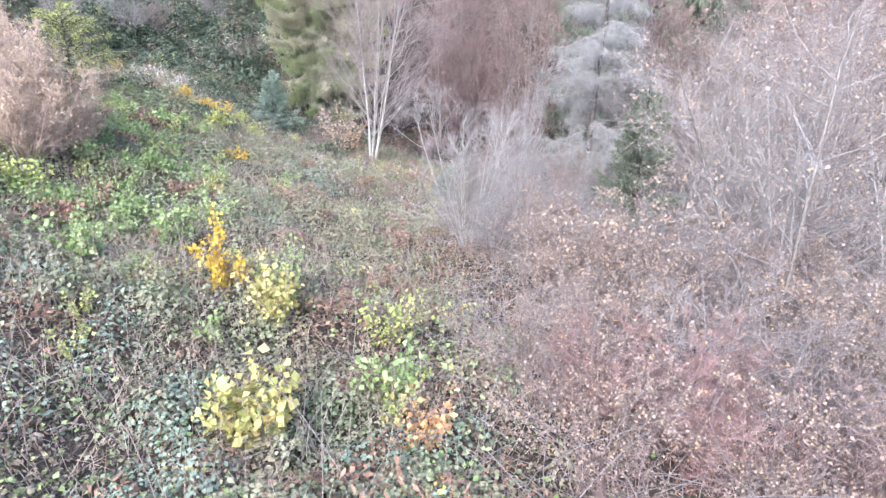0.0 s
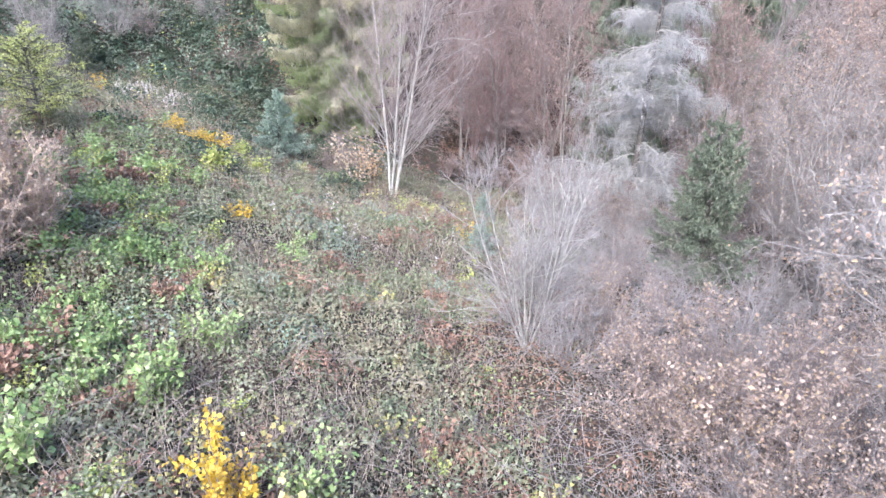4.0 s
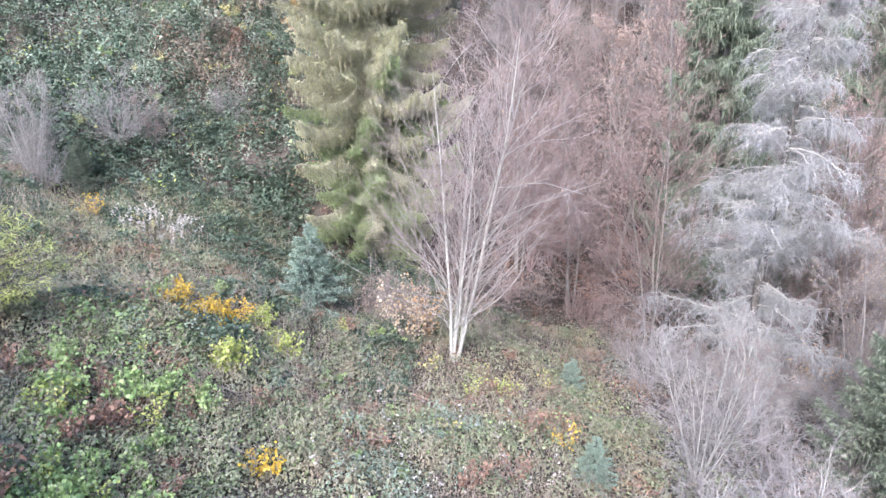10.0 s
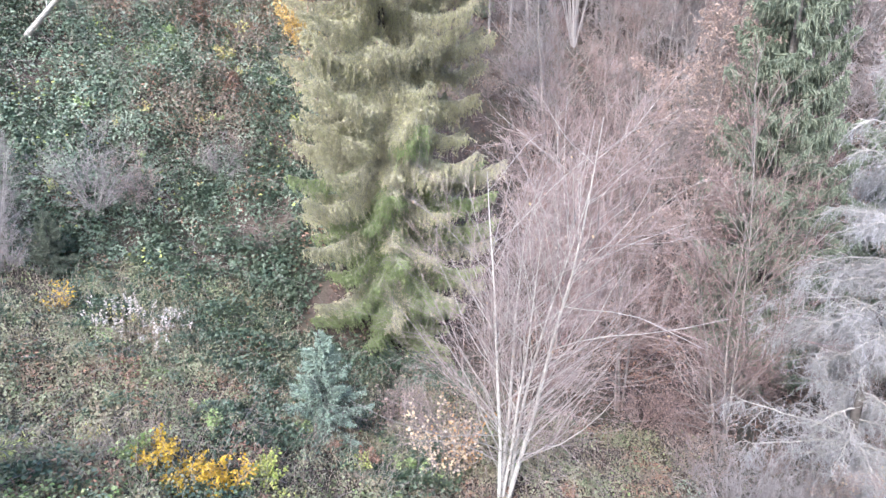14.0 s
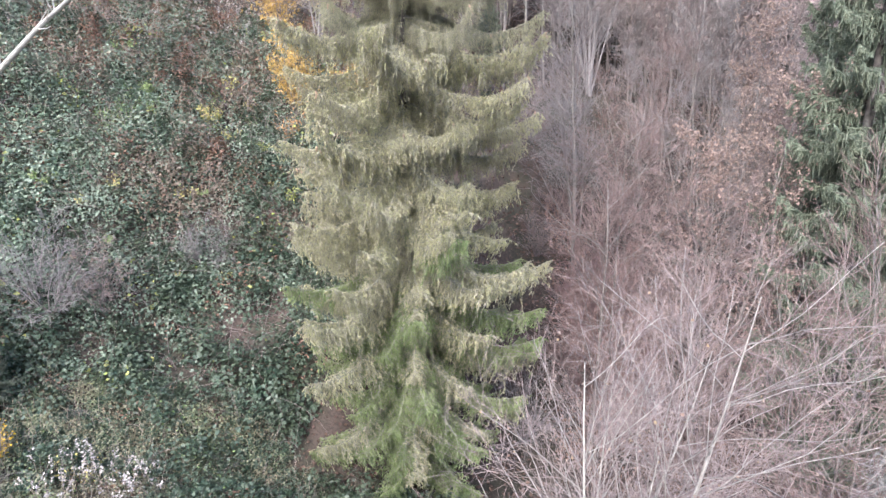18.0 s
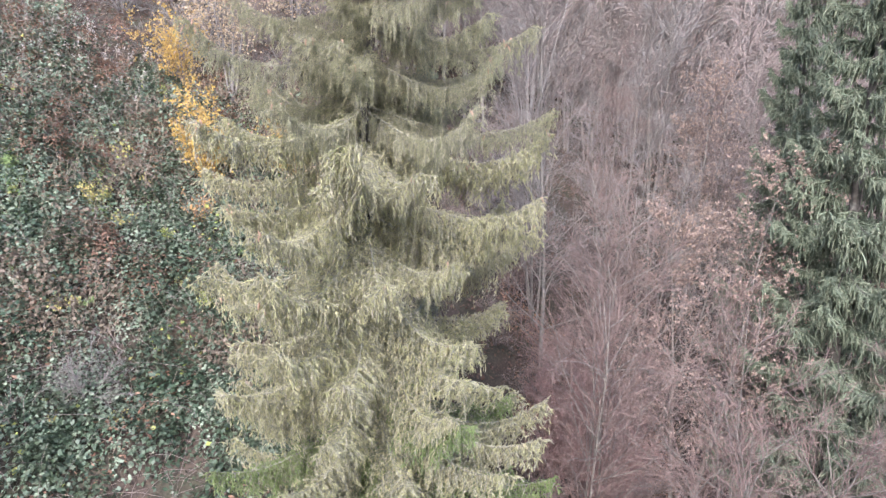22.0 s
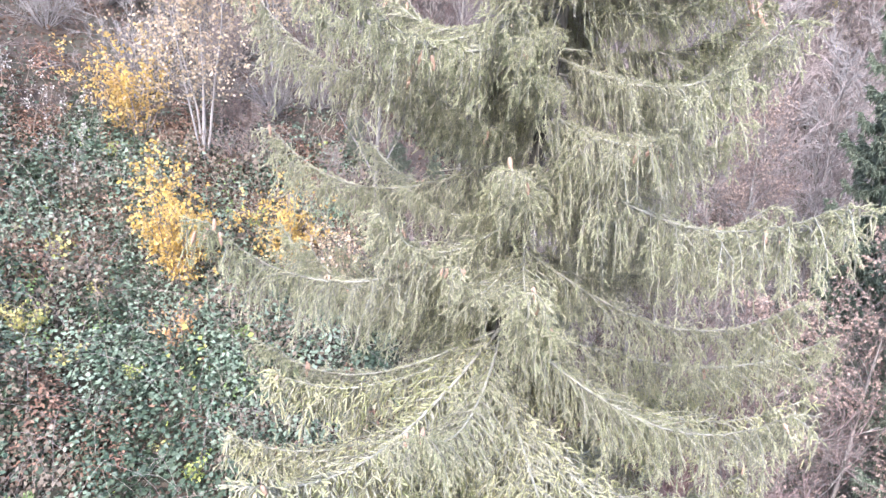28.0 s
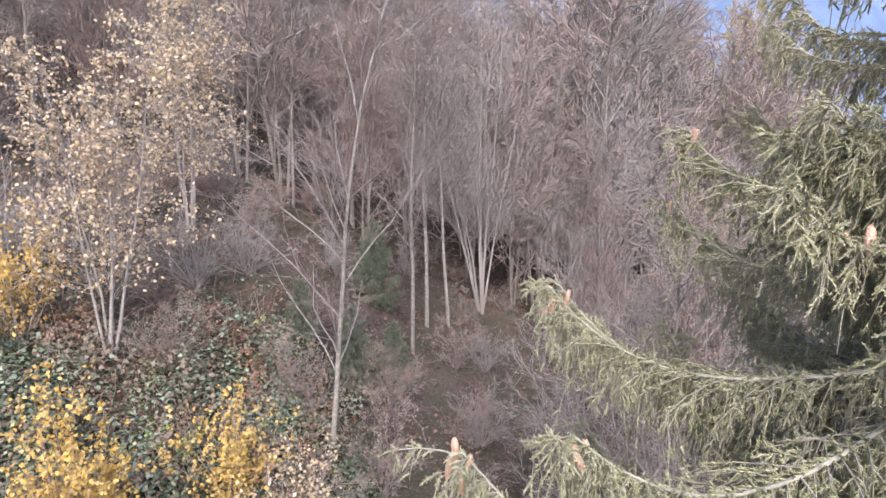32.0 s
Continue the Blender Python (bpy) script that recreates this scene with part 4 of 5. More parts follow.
tagged(copy_thing(dark_spruce, place(23.5, 75, 70, 1.2)), "dark green spruce far up in the wood")
bush_spruce = spruce("spruce_tree", "young dark green spruce among bare grey shrubs", 5.2, 1.7, 0.3, 0.3, M_SPRUCE_DARK, 0.3, 0.11, 0.16, 1.0, 0, None, 6, False)
bush_spruce.matrix_world = place(4.5, 20.6)
tagged(copy_thing(bush_spruce, place(-18.7, 28.0, 20, 0.42)), "small dark green spruce at the foot of the bank")
tagged(copy_thing(bush_spruce, place(-7.0, 47.5, 20, 0.6)), "small dark spruce under bare trees")
for px, py, size in ((-8.7, 42.8, 0.45), (-7.4, 43.6, 0.4), (-9.9, 43.6, 0.35)):
    tagged(copy_thing(bush_spruce, place(px, py, px * 70, size)), "small dark green spruce under bare trees on the bank")
blue = spruce("young_spruce", "young blue-green spruce behind the ridge", 2.8, 1.2, 0.15, 0.17, M_SPRUCE_BLUE, 0.16, 0.085, 0.05, 1.0, 0, None, 7, False)
blue.matrix_world = place(-9.35, 24.3)
lime = spruce("young_spruce", "young yellow-green conifer on the open slope", 2.6, 1.7, 0.45, 0.26, M_SPRUCE_GREEN, 0.16, 0.12, -0.06, 0.3, 0, None, 7, False, tilt=(12, 40), blade=0.11)
lime.matrix_world = place(-12.9, 17.6)
tagged(copy_thing(blue, place(-1.9, 18.9, 90, 0.42)), "small blue-green spruce seedling on the slope")
tagged(copy_thing(blue, place(-2.0, 23.2, 10, 0.4)), "small blue-green spruce seedling by the wood's edge")

# ---- bare trees ----
larch = spruce("larch_tree", "bare larch hung with silver-grey lichen twigs", 13.5, 2.7, 0.8, 0.52, M_LICHEN, 0.5, 0.16, 0.14, 0.55, 0, None, 5, False, M_LIMB, 0.6, tilt=(-6, 16), drape=0.0065, jitter=1.3, vary=(0.35, 1.2), maker=wispy_branch)
larch.matrix_world = place(3.4, 26.2, 0, 1, 0.05, (0, 3))
pale = bare_tree("bare_tree", "bare multi-stemmed tree with pale grey stems", 8.6, 5, 10, 30, 42, 0.5, 9, 8, 0.055, 0.1, M_PALE, M_TWIG_BEECH, LEAF["blush"], 500, 0.05, 0.07, "tree", "", 0.0046, True, wander=0.03, limb_mat=M_LIMB)
pale.matrix_world = place(-5.1, 23.2, 0, 1, 0.05, (0, 6))
rtree = bare_tree("bare_tree", "small bare grey tree with fanned branches", 3.7, 9, 30, 16, 40, 0.42, 8, 8, 0.022, 0.08, M_LIMB, M_TWIG_GREY, None, 0, 0.05, 0.05, "tree", "", 0.0038, True, limb_mat=M_LIMB)
rtree.matrix_world = place(0.3, 19.6)
copy_thing(rtree, place(-0.8, 13.4, 140, 1.0))
copy_thing(rtree, place(8.2, 19.5, 60, 1.5))
wood_a = bare_tree("bare_tree", "slender bare forest tree with pinkish twigs", 13, 1, 4, 44, 44, 0.26, 9, 8, 0.09, 0.25, M_BARK, M_TWIG, None, 0, 0.06, 0.05, "tree", "bare trees of the wood", 0.008)
wood_b = bare_tree("bare_tree", "bare forest tree with several upright grey stems", 12, 5, 14, 20, 38, 0.3, 8, 8, 0.065, 0.2, M_BARK, M_TWIG_GREY, None, 0, 0.06, 0.07, "tree", "bare trees of the wood", 0.008)
wood_c = bare_tree("beech_tree", "young tree holding faded pinkish-brown leaves", 11, 2, 6, 36, 45, 0.28, 8, 4, 0.1, 0.25, M_BARK, M_TWIG, LEAF["brown"], 15000, 0.075, 0.04, "tree", "", 0.007)
wood_d = bare_tree("bare_tree", "bare tree with a dense reddish-brown haze of twigs", 10, 3, 12, 28, 44, 0.34, 9, 8, 0.06, 0.12, M_BARK, M_TWIG_RED, None, 0, 0.06, 0.05, "tree", "bare trees of the wood", 0.008)
birch = bare_tree("birch_tree", "thin birch with pale cream and tan leaves", 6.5, 5, 16, 20, 46, 0.34, 8, 4, 0.045, 0.2, M_TWIG_GREY, M_TWIG_GREY, LEAF["gold"], 6500, 0.085, 0.04, "tree", "", 0.005)
lone = bare_tree("bare_tree", "bare tree with a grey trunk and long crooked limbs", 11.5, 1, 3, 34, 50, 0.36, 10, 8, 0.085, 0.15, M_BARK, M_TWIG, None, 0, 0.06, 0.03, "tree", "", 0.006, True, wander=0.07, limb_mat=M_TWIG_GREY)
lone.matrix_world = place(-9.6, 40.9)
fan = bare_tree("bare_tree", "bare tree with many grey stems fanning upwards", 13.5, 10, 17, 14, 32, 0.3, 8, 7, 0.06, 0.2, M_TWIG_GREY, M_TWIG_GREY, None, 0, 0.06, 0.06, "tree", "", 0.009, True, limb_mat=M_TWIG_GREY)
fan.matrix_world = place(-1.4, 51.6)
wood_a.matrix_world = place(-6.3, 45.6)
wood_b.matrix_world = place(2.6, 54)
wood_c.matrix_world = place(0.9, 36.4, 0, 1.15, 0.05, (0, 8))
wood_d.matrix_world = place(-1.5, 29.5)
birch.matrix_world = place(-14.0, 41.7)
copy_thing(birch, place(-12.6, 47.5, 100, 1.1))

sapling = bare_tree("bare_tree", "young pinkish-grey tree with a haze of fine twigs and tan leaves", 7.0, 6, 17, 18, 40, 0.34, 9, 7, 0.04, 0.12, M_TWIG_GREY, M_TWIG_GREY, LEAF["blush"], 3000, 0.055, 0.05, "tree", "young trees in the gully", 0.0045)
sapling.matrix_world = place(6.4, 13.6)
gaunt = bare_tree("bare_tree", "bare gully tree with a grey trunk and pale wandering limbs", 7.8, 2, 9, 22, 60, 0.4, 9, 9, 0.05, 0.2, M_BARK, M_TWIG_GREY, LEAF["blush"], 1600, 0.05, 0.03, "tree", "", 0.0045, True, wander=0.09, limb_mat=M_TWIG_GREY)
gaunt.matrix_world = place(4.5, 9.6)
for px, py, turn, size in ((8.0, 16.2, 40, 1.0), (7.0, 18.6, 110, 0.9), (9.6, 19.5, 200, 1.1), (7.6, 22.6, 300, 1.1), (9.8, 23.6, 20, 1.15), (6.0, 24.6, 160, 0.85), (7.6, 11.0, 80, 0.85), (10.8, 14.6, 240, 1.05), (12.2, 18.2, 15, 1.15),
                           (8.6, 26.4, 50, 1.1), (12.0, 25.4, 140, 1.15)):
    copy_thing(sapling, place(px, py, turn, size))

copy_thing(wood_a, place(-0.7, 36.3, 20, 0.8, 0.05, (0, 15)))
copy_thing(wood_a, place(-0.3, 40.0, 120, 0.85, 0.05, (0, 10)))


def wood(kind, spots, lo=0.9, hi=1.1):
    reseed()
    for px, py in spots:
        copy_thing(kind, place(px, py, rng.uniform(0, 360), rng.uniform(lo, hi), 0.05, (rng.normal(0, 2), rng.normal(0, 2))))


wood(wood_a, ((-5.2, 47.5), (-4.2, 48.0), (-13, 51), (-17, 50), (-9, 53), (4, 51), (10, 49), (-22, 47), (-25, 49), (-3.6, 37), (11, 35), (14, 31), (16, 38), (8, 45), (17, 46)))
wood(wood_b, ((-3.2, 40.5), (2.2, 43), (6, 54), (9, 30.5), (13, 27), (16, 34), (-11, 57), (19, 30), (13, 17)), 0.7, 1.0)
wood(wood_c, ((4.2, 37.5), (9.5, 33.5), (9.5, 25), (13.5, 22), (5, 46), (11, 41)), 0.65, 0.95)
wood(wood_d, ((-3.4, 33), (1.0, 27.5), (-1.5, 38), (7, 28), (10.5, 22), (2, 48), (7, 49), (6.5, 41), (-6.5, 51), (12, 45), (-15.5, 53), (-20, 52)), 0.8, 1.15)
# the wood up the hill, in loose rows
far_r = bare_tree("bare_tree", "bare tree far up the hill with reddish-grey twigs", 12, 3, 12, 22, 42, 0.34, 8, 4, 0.08, 0.08, M_BARK, M_TWIG_BEECH, None, 0, 0.06, 0.05, "tree", "trees up the hill", 0.022, False, 0, False)
far_g = bare_tree("bare_tree", "bare tree far up the hill with grey-brown twigs", 13, 2, 8, 26, 40, 0.32, 8, 4, 0.09, 0.1, M_BARK, M_TWIG_GREY, None, 0, 0.06, 0.05, "tree", "trees up the hill", 0.022, False, 0, False)
far_y = bare_tree("birch_tree", "birch far up the hill with yellow-tan leaves", 12, 2, 8, 26, 42, 0.26, 6, 3, 0.09, 0.2, M_PALE, M_TWIG, LEAF["pale"], 2500, 0.2, 0.05, "tree", "trees up the hill", 0.018)
for px, py in ((-3, 57), (1, 59), (5, 58), (9, 60), (13, 59), (-6, 62), (3, 65), (8, 66), (13, 67), (18, 62), (17, 70)):
    copy_thing((far_r, far_g)[int(py) % 2], place(px, py, rng.uniform(0, 360), rng.uniform(1.3, 1.6)))
for px, py, size in ((20.2, 65.2, 1.5), (21.8, 63.4, 1.6), (23.2, 62.4, 1.55), (24.6, 61, 1.65), (26, 59.8, 1.6), (27.5, 64.5, 1.6), (30, 67, 1.6), (33, 71, 1.6), (35, 66, 1.7)):
    copy_thing(far_y if px == 33 else far_r, place(px, py, px * 40, size))
for px, py, size in ((8.5, 57, 1.9), (11, 59, 2.0), (13.2, 61.5, 2.0), (10, 63, 2.1), (15.5, 64, 1.9)):
    copy_thing(far_g if px > 10 else far_r, place(px, py, px * 55, size))
far_r.matrix_world, far_g.matrix_world, far_y.matrix_world = place(-20, 60), place(-8, 62), place(24, 66)
reseed()
for row in range(8):
    for col in range(20):
        px, py = -36 + col * 3.9 + rng.uniform(-1.8, 1.8), 54 + row * 5 + rng.uniform(-2, 2)
        copy_thing((far_r, far_g, far_r, far_g, far_r, far_y)[(row * 3 + col * 2) % 6 if px > 21 else (row + col) % 5], place(px, py, rng.uniform(0, 360), rng.uniform(0.9, 1.3)))

shrub_t = bare_tree("bare_shrub", "bare tangled shrub of grey-pink twigs", 3.0, 14, 55, 9, 42, 0.42, 6, 5, 0.02, 0.05, M_TWIG_GREY, M_TWIG_GREY, None, 0, 0.05, 0.02, "shrub", "bare shrubs in the gully", 0.005, False, 0, False, 0.12)
shrub_r = bare_tree("bare_shrub", "bare shrub with dense reddish twigs", 2.4, 14, 55, 9, 42, 0.42, 6, 5, 0.018, 0.05, M_TWIG_RED, M_TWIG_RED, LEAF["brown"], 700, 0.05, 0.02, "shrub", "bare shrubs in the gully", 0.005, False, 0, False, 0.12)
shrub_p = bare_tree("bare_shrub", "bare shrub with pinkish-brown twigs", 2.7, 14, 55, 9, 42, 0.42, 6, 5, 0.018, 0.05, M_TWIG, M_TWIG, LEAF["blush"], 1300, 0.05, 0.02, "shrub", "bare shrubs in the gully", 0.005, False, 0, False, 0.12)
shrub_c = bare_tree("bare_shrub", "bare shrub with a haze of dark red twigs", 2.4, 16, 50, 10, 42, 0.42, 7, 7, 0.016, 0.05, M_TWIG_CRIMSON, M_TWIG_CRIMSON, LEAF["orange"], 160, 0.05, 0.02, "shrub", "red shrubs", 0.0042, False, 0, False, 0.12)
shrub_c.matrix_world = place(1.9, 6.0, 0, 0.75)
for px, py, size in ((2.6, 6.5, 0.8), (1.2, 6.3, 0.65), (2.3, 5.4, 0.6), (-2.2, 38.6, 1.2), (-1.3, 37.2, 1.1), (-3.0, 39.6, 1.1), (-2.6, 36.4, 1.0), (-0.6, 38.8, 1.1)):
    copy_thing(shrub_c, place(px, py, px * 90, size))
red_tree = bare_tree("bare_tree", "young bare tree with a haze of dull red twigs", 5.2, 6, 20, 20, 42, 0.36, 9, 9, 0.03, 0.08, M_TWIG_CRIMSON, M_TWIG_CRIMSON, LEAF["brown"], 500, 0.06, 0.05, "tree", "red young trees", 0.006)
red_tree.matrix_world = place(-2.9, 33.6)
for px, py in ((-2.0, 34.8), (-3.6, 35.2), (-2.6, 36.6)):
    copy_thing(red_tree, place(px, py, px * 130, 0.9))
thicket = bare_tree("bare_shrub", "tall thicket shrub of pinkish-tan bare stems", 2.3, 16, 30, 10, 34, 0.4, 6, 6, 0.018, 0.08, M_TWIG_TAN, M_TWIG_TAN, LEAF["gold"], 1500, 0.055, 0.05, "shrub", "tan shrubs at the slope's edge", 0.005, False, 0, False, 0.08)
thicket.matrix_world = place(-10.7, 10.2)
for px, py, turn, size in ((-9.0, 10.6, 40, 0.95), (-9.6, 11.6, 120, 1.0), (-8.9, 11.9, 200, 0.85), (-10.2, 12.6, 260, 1.0), (-11.0, 11.4, 70, 1.0), (-11.6, 12.6, 150, 1.05), (-12.3, 13.8, 220, 0.95), (-12.2, 11.0, 290, 1.1), (-13.0, 12.8, 20, 1.1), (-13.4, 15.2, 100, 0.9)):
    copy_thing(thicket, place(px, py, turn, size))
shrub_l = bare_tree("hazel_shrub", "hazel shrub with thinning cream and tan leaves", 3.2, 12, 50, 9, 44, 0.42, 6, 4, 0.02, 0.05, M_TWIG, M_TWIG, LEAF["blush"], 4200, 0.06, 0.02, "shrub", "leafy shrubs in the gully", 0.005, False, 0, False, 0.12)
shrub_t.matrix_world, shrub_r.matrix_world, shrub_p.matrix_world, shrub_l.matrix_world = place(7.5, 14), place(3.4, 5.4), place(4.0, 9), place(2.2, 10.6)
copy_thing(shrub_l, place(-10.0, 11.6, 130, 0.75))
copy_thing(shrub_t, place(-19.6, 27.3, 0, 0.7))
copy_thing(shrub_t, place(-18.6, 30.2, 50, 1.05))
copy_thing(shrub_p, place(-17.6, 30.9, 150, 0.8))
copy_thing(rtree, place(-20.2, 27.6, 30, 0.95))
copy_thing(shrub_t, place(-15.6, 33.0, 90, 0.6))
copy_thing(shrub_p, place(-7.2, 25.2, 90, 0.7))
for px, py in ((-9.6, 39.2), (-8.6, 40.4), (-7.4, 39.0), (-10.3, 41.3), (-6.2, 41.0), (-5.4, 43.0), (-7.8, 43.0), (-5.0, 38.5), (-12.8, 41.6)):
    copy_thing(shrub_p, place(px, py, rng.uniform(0, 360), rng.uniform(0.5, 0.85)))
# shrubs of the gully, thick along the edge of the clearing
for kinds, box, step, lo, hi in (((shrub_l, shrub_t, shrub_l, shrub_p), (-0.3, 13, 7, 15), 1.4, 0.5, 0.85), ((shrub_r, shrub_p, shrub_r, shrub_l), (-0.3, 9, 2.5, 7), 1.3, 0.4, 0.65),
                                 ((shrub_t, shrub_p, shrub_t, shrub_t), (0, 16, 15, 27), 1.8, 0.45, 0.8), ((shrub_r, shrub_p, shrub_r, shrub_t), (-4.5, 8, 26, 42), 2.7, 0.6, 1.05),
                                 ((shrub_t, shrub_p), (8, 22, 26, 46), 3.2, 1.0, 1.5), ((shrub_p, shrub_r, shrub_t), (-12, 6, 43, 56), 3.0, 0.5, 0.8), ((shrub_p, shrub_t), (-26, -11, 45, 56), 3.4, 0.8, 1.2)):
    count = 0
    reseed()
    for px in np.arange(box[0], box[1], step):
        for py in np.arange(box[2], box[3], step):
            qx, qy = px + rng.uniform(-0.5, 0.5) * step, py + rng.uniform(-0.5, 0.5) * step
            count += 1
            if clearing(qx - 0.35, qy) < 0.45 and (qx + 8.6) ** 2 + (qy - 29.7) ** 2 > 9 and (qx - 4.5) ** 2 + (qy - 19) ** 2 > 2.6:
                copy_thing(kinds[count % len(kinds)], place(qx, qy, rng.uniform(0, 360), rng.uniform(lo, hi)))


# ---- leafy shrubs of the clearing ----
def shrub_at(x, y, label, height, width, leaf, count, size, stems=14, name="shrub", **shape):
    leafy_shrub(name, label, height, width, LEAF[leaf], count, size, stems, **shape).matrix_world = place(x, y)


shrub_at(-3.9, 7.8, "upright shrub with bright yellow leaves", 1.2, 0.85, "yellow", 1000, 0.06, 16, angle=16, side=0.22)
shrub_at(-3.3, 8.15, "green leafy shrub beside a yellow bush", 0.9, 0.8, "green", 520, 0.06)
shrub_at(-2.95, 7.25, "bushy shrub with pale yellow-green leaves", 1.0, 0.95, "pale", 700, 0.085)
shrub_at(-2.35, 5.0, "hazel bush with large pale yellow leaves", 0.95, 1.3, "pale", 620, 0.11)
shrub_at(-1.25, 6.2, "shrub with bright lime green leaves", 0.85, 0.75, "green", 520, 0.085)
shrub_at(-1.55, 7.6, "airy shrub with small lime leaves", 0.9, 1.1, "lime", 420, 0.06)
shrub_at(-5.75, 9.65, "round light green shrub", 1.1, 0.95, "green", 800, 0.08)
shrub_at(-6.25, 7.95, "light green shrub with broad leaves", 0.9, 0.9, "green", 500, 0.09)
shrub_at(-5.5, 11.05, "light green shrub among brambles", 0.9, 0.8, "green", 480, 0.07)
shrub_at(-6.6, 13.0, "light green leafy shrub", 0.8, 0.8, "green", 420, 0.07)
shrub_at(-0.75, 5.4, "small shrub with orange and cream leaves", 0.7, 0.6, "orange", 300, 0.07)
shrub_at(-9.2, 18.9, "round yellow-green shrub on the ridge", 0.95, 1.0, "lime", 1100, 0.07)
shrub_at(-8.7, 20.6, "low yellow-green shrub on the ridge", 0.8, 1.1, "lime", 900, 0.07)
shrub_at(-10.0, 20.4, "low shrub with golden yellow leaves", 0.7, 1.2, "yellow", 1300, 0.06)
shrub_at(-11.1, 20.5, "low shrub with golden yellow leaves", 0.7, 1.1, "yellow", 1000, 0.06)
shrub_at(-10.5, 20.3, "low spreading shrub with golden leaves", 0.6, 1.5, "yellow", 1500, 0.06)
shrub_at(-9.6, 21.1, "low spreading shrub with yellow-green leaves", 0.6, 1.4, "lime", 1000, 0.06)
shrub_at(-6.3, 23.6, "hazel bush with orange-tan leaves", 2.1, 2.0, "gold", 700, 0.075)
shrub_at(-6.1, 23.9, "thin hazel bush with orange leaves", 2.0, 1.6, "orange", 420, 0.075)
shrub_at(-7.45, 16.5, "low shrub with clear yellow leaves", 0.6, 0.9, "yellow", 200, 0.07, 8)
shrub_at(-3.4, 18.4, "small shrub with reddish twigs and leaves", 0.9, 0.8, "rust", 220, 0.07, 10)
shrub_at(-2.4, 20.2, "low shrub with yellow leaves", 0.6, 1.0, "yellow", 160, 0.07, 8)
shrub_at(-2.2, 17.2, "low shrub with yellow-green leaves", 0.6, 1.0, "lime", 200, 0.07, 8)
shrub_at(-8.0, 26.0, "shrub with thin pinkish-brown leaves", 1.3, 1.4, "brown", 400, 0.07, 14)
shrub_at(6.0, 26.8, "low shrub with thin orange-brown leaves", 1.6, 2.2, "orange", 500, 0.07, 14)
shrub_at(-17.3, 26.3, "small shrub with yellow leaves", 0.9, 1.1, "yellow", 300, 0.06)
shrub_at(-15.4, 26.2, "small shrub with yellowing leaves", 0.8, 1.0, "pale", 250, 0.06)
shrub_at(-14.05, 38.4, "large shrub covered in golden leaves", 2.9, 2.2, "amber", 4600, 0.08, 26)
shrub_at(-14.1, 37.3, "shrub with thin orange leaves", 1.2, 1.0, "orange", 350, 0.07)
shrub_at(-11.65, 39.3, "shrub with golden and orange leaves", 2.4, 2.0, "amber", 2600, 0.08, 20)
shrub_at(-10.8, 38.9, "shrub with thinning orange and brown leaves", 2.2, 2.7, "gold", 1700, 0.075, 26)
shrub_at(-15.7, 41.9, "shrub with pale golden leaves", 2.7, 2.0, "amber", 3200, 0.075, 20)
shrub_at(-16.8, 37.0, "pale yellow-green shrub on the bank", 0.9, 1.1, "pale", 420, 0.08)

# low plants dotted over the open slope and the bank
weeds = []
for label, h, w, leaf, count, size in (("low light green weed in the brambles", 0.4, 0.6, "green", 300, 0.055), ("small yellow-green weed in the brambles", 0.4, 0.45, "lime", 150, 0.05),
                                       ("clump of rust-brown dead bracken", 0.45, 0.7, "rust", 240, 0.06), ("small weed with pale yellow leaves", 0.35, 0.4, "pale", 60, 0.07)):
    weeds.append(leafy_shrub("low_plant", label, h, w, LEAF[leaf], count, size, 6, "low plants on the slope", None, True))
spots = ((-3.5, 6.5), (-5, 7.6), (-6.5, 9), (-2.9, 7.9))
for w, (px, py) in zip(weeds, spots):
    w.matrix_world = place(px, py, 0, 1, 0.0)
reseed()
for k in range(170):
    px, py = rng.uniform(-13, 0.5), rng.uniform(4, 24)
    if clearing(px, py) < 0.5:
        continue
    pick = (0, 2, 0, 1, 3, 2, 0)[k % 7] if px < -5 else (2, 3, 1, 3)[k % 4]
    copy_thing(weeds[pick], place(px, py, rng.uniform(0, 360), rng.uniform(0.5, 1.25), -0.05))
reseed()
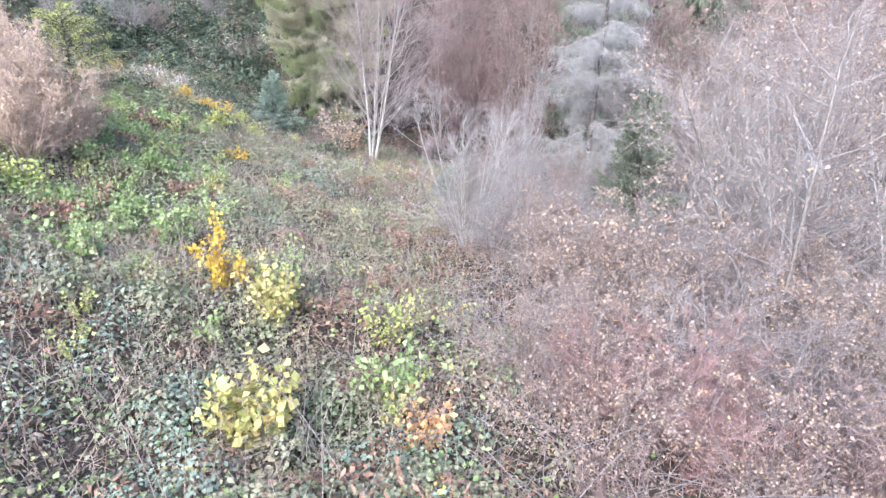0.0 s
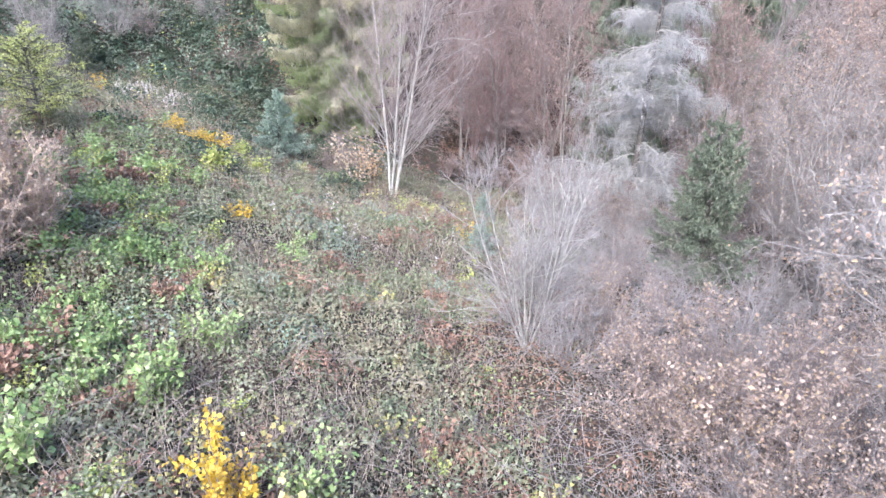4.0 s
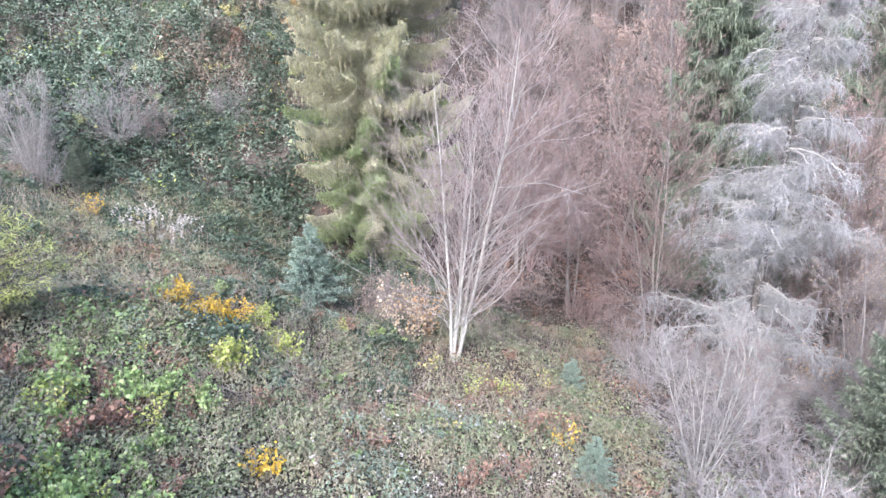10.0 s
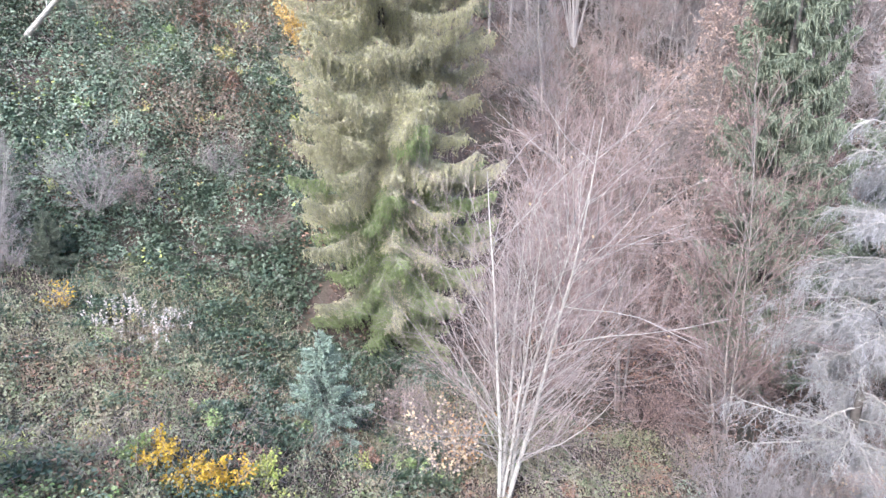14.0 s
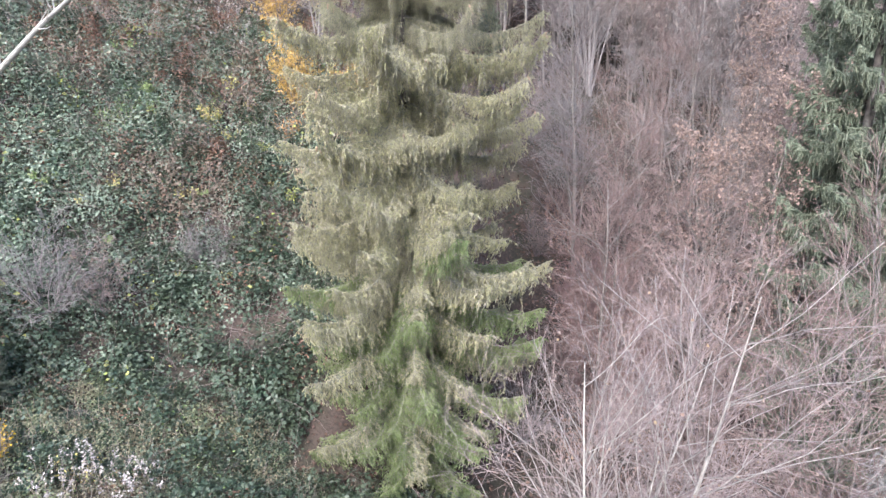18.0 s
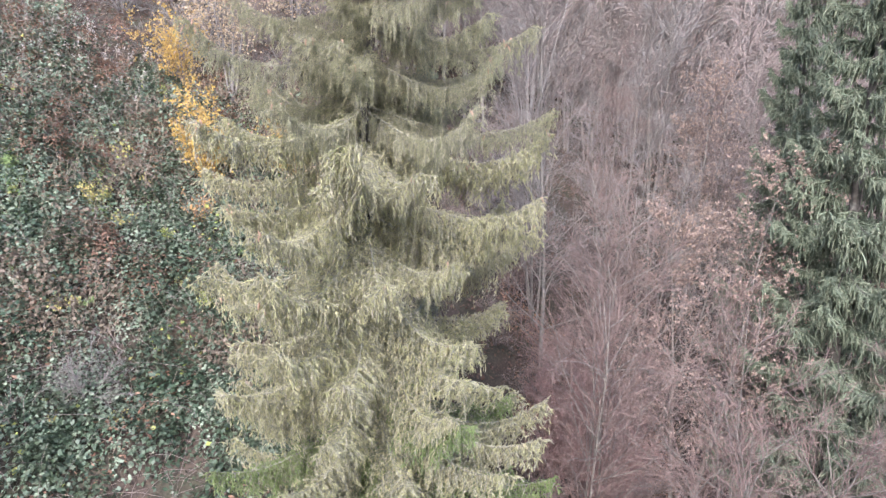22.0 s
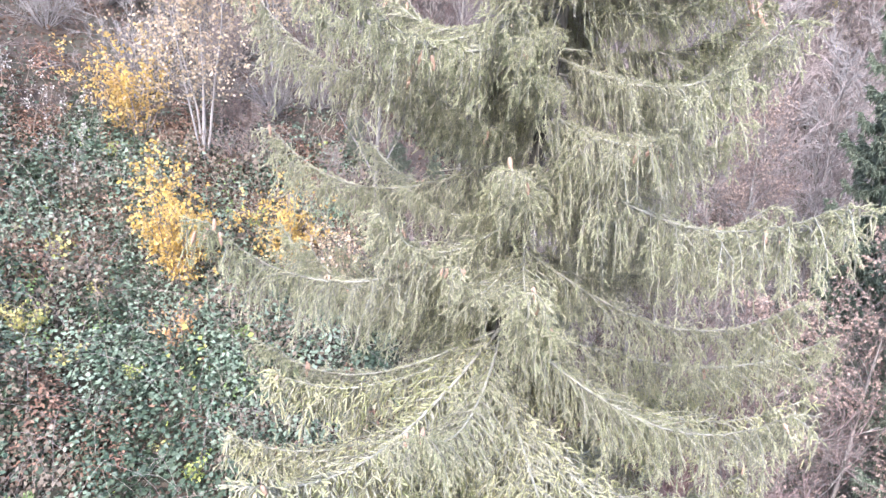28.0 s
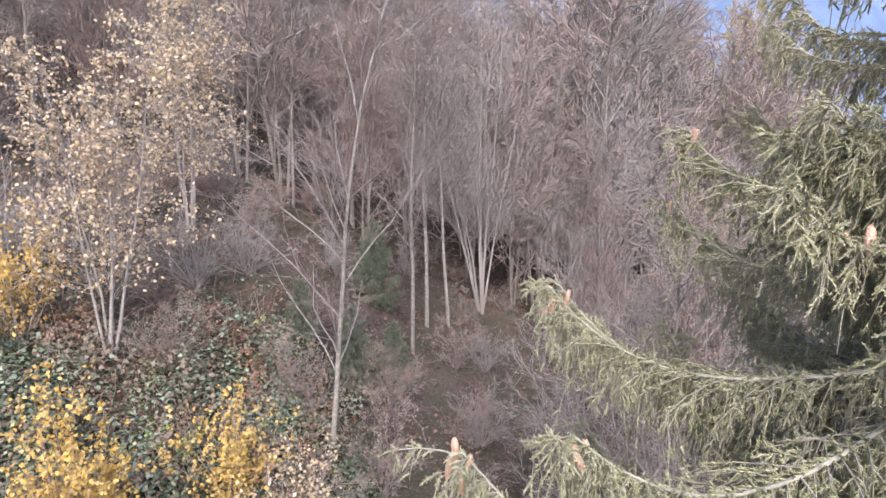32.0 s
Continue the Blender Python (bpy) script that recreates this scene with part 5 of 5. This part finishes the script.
for k in range(95):
    py = rng.uniform(9.0, 17.5)
    px = -7.2 - 0.36 * (py - 9) + rng.normal(0, 0.8)
    copy_thing(weeds[(0, 0, 1, 0, 2, 0)[k % 6]], place(px, py, rng.uniform(0, 360), rng.uniform(0.8, 1.5), -0.12))
for k in range(26):
    px, py = rng.uniform(-22, -11), rng.uniform(29, 41)
    if clearing(px, py) > 0.5:
        copy_thing(weeds[(3, 1, 0)[k % 3]], place(px, py, rng.uniform(0, 360), rng.uniform(0.7, 1.4), -0.2))

# dead trunk leaning out over the bank
dead = base("dead_trunk", "pale dead trunk leaning out over the bank", "tree")
lean_line = grow(np.array([[0, 0, -0.3]]), np.array([[0.74, 0.05, 0.66]]), np.array([5.2]), 9, 0.03, 0.0)
part("trunk", quad_mesh("trunk", *tubes(lean_line, tapered(1, 9, 0.11, 0.06), 8), M_PALE, True), dead)
stub, _, _, _ = shoots(lean_line, np.array([5.2]), 7, 0.3, 0.95, 55, 0.16, 4, 0.1, 0.1, 0.3)
for q in range(len(stub)):
    part("stub", quad_mesh("stub", *tubes(stub[q:q + 1], tapered(1, 4, 0.025, 0.008), 5), M_PALE), dead)
dead.matrix_world = place(-23.4, 34.0)

# ---- distance ----
mx = np.linspace(-2200, 2200, 80)
mh = 560 + 60 * np.sin(mx * 0.004 + 1) + 40 * np.sin(mx * 0.011) + 90 * np.sin(mx * 0.0013)
mv = np.concatenate([np.stack([mx, 1150 + 0 * mx, 0 * mx - 40], 1), np.stack([mx, 1350 + 0 * mx, mh * 0.6], 1), np.stack([mx, 1500 + 0 * mx, mh], 1)])
mi = (np.arange(2)[:, None] * 80 + np.arange(79)).ravel()
# the haze of distance is painted into the hill's blue base colour
M_FAR = material("haze_tinted_hill", [(0.10, 0.15, 0.27), (0.13, 0.18, 0.3)], 0.95, 0.01, 0.2, 0, False, 0, 1.0, 0.01)
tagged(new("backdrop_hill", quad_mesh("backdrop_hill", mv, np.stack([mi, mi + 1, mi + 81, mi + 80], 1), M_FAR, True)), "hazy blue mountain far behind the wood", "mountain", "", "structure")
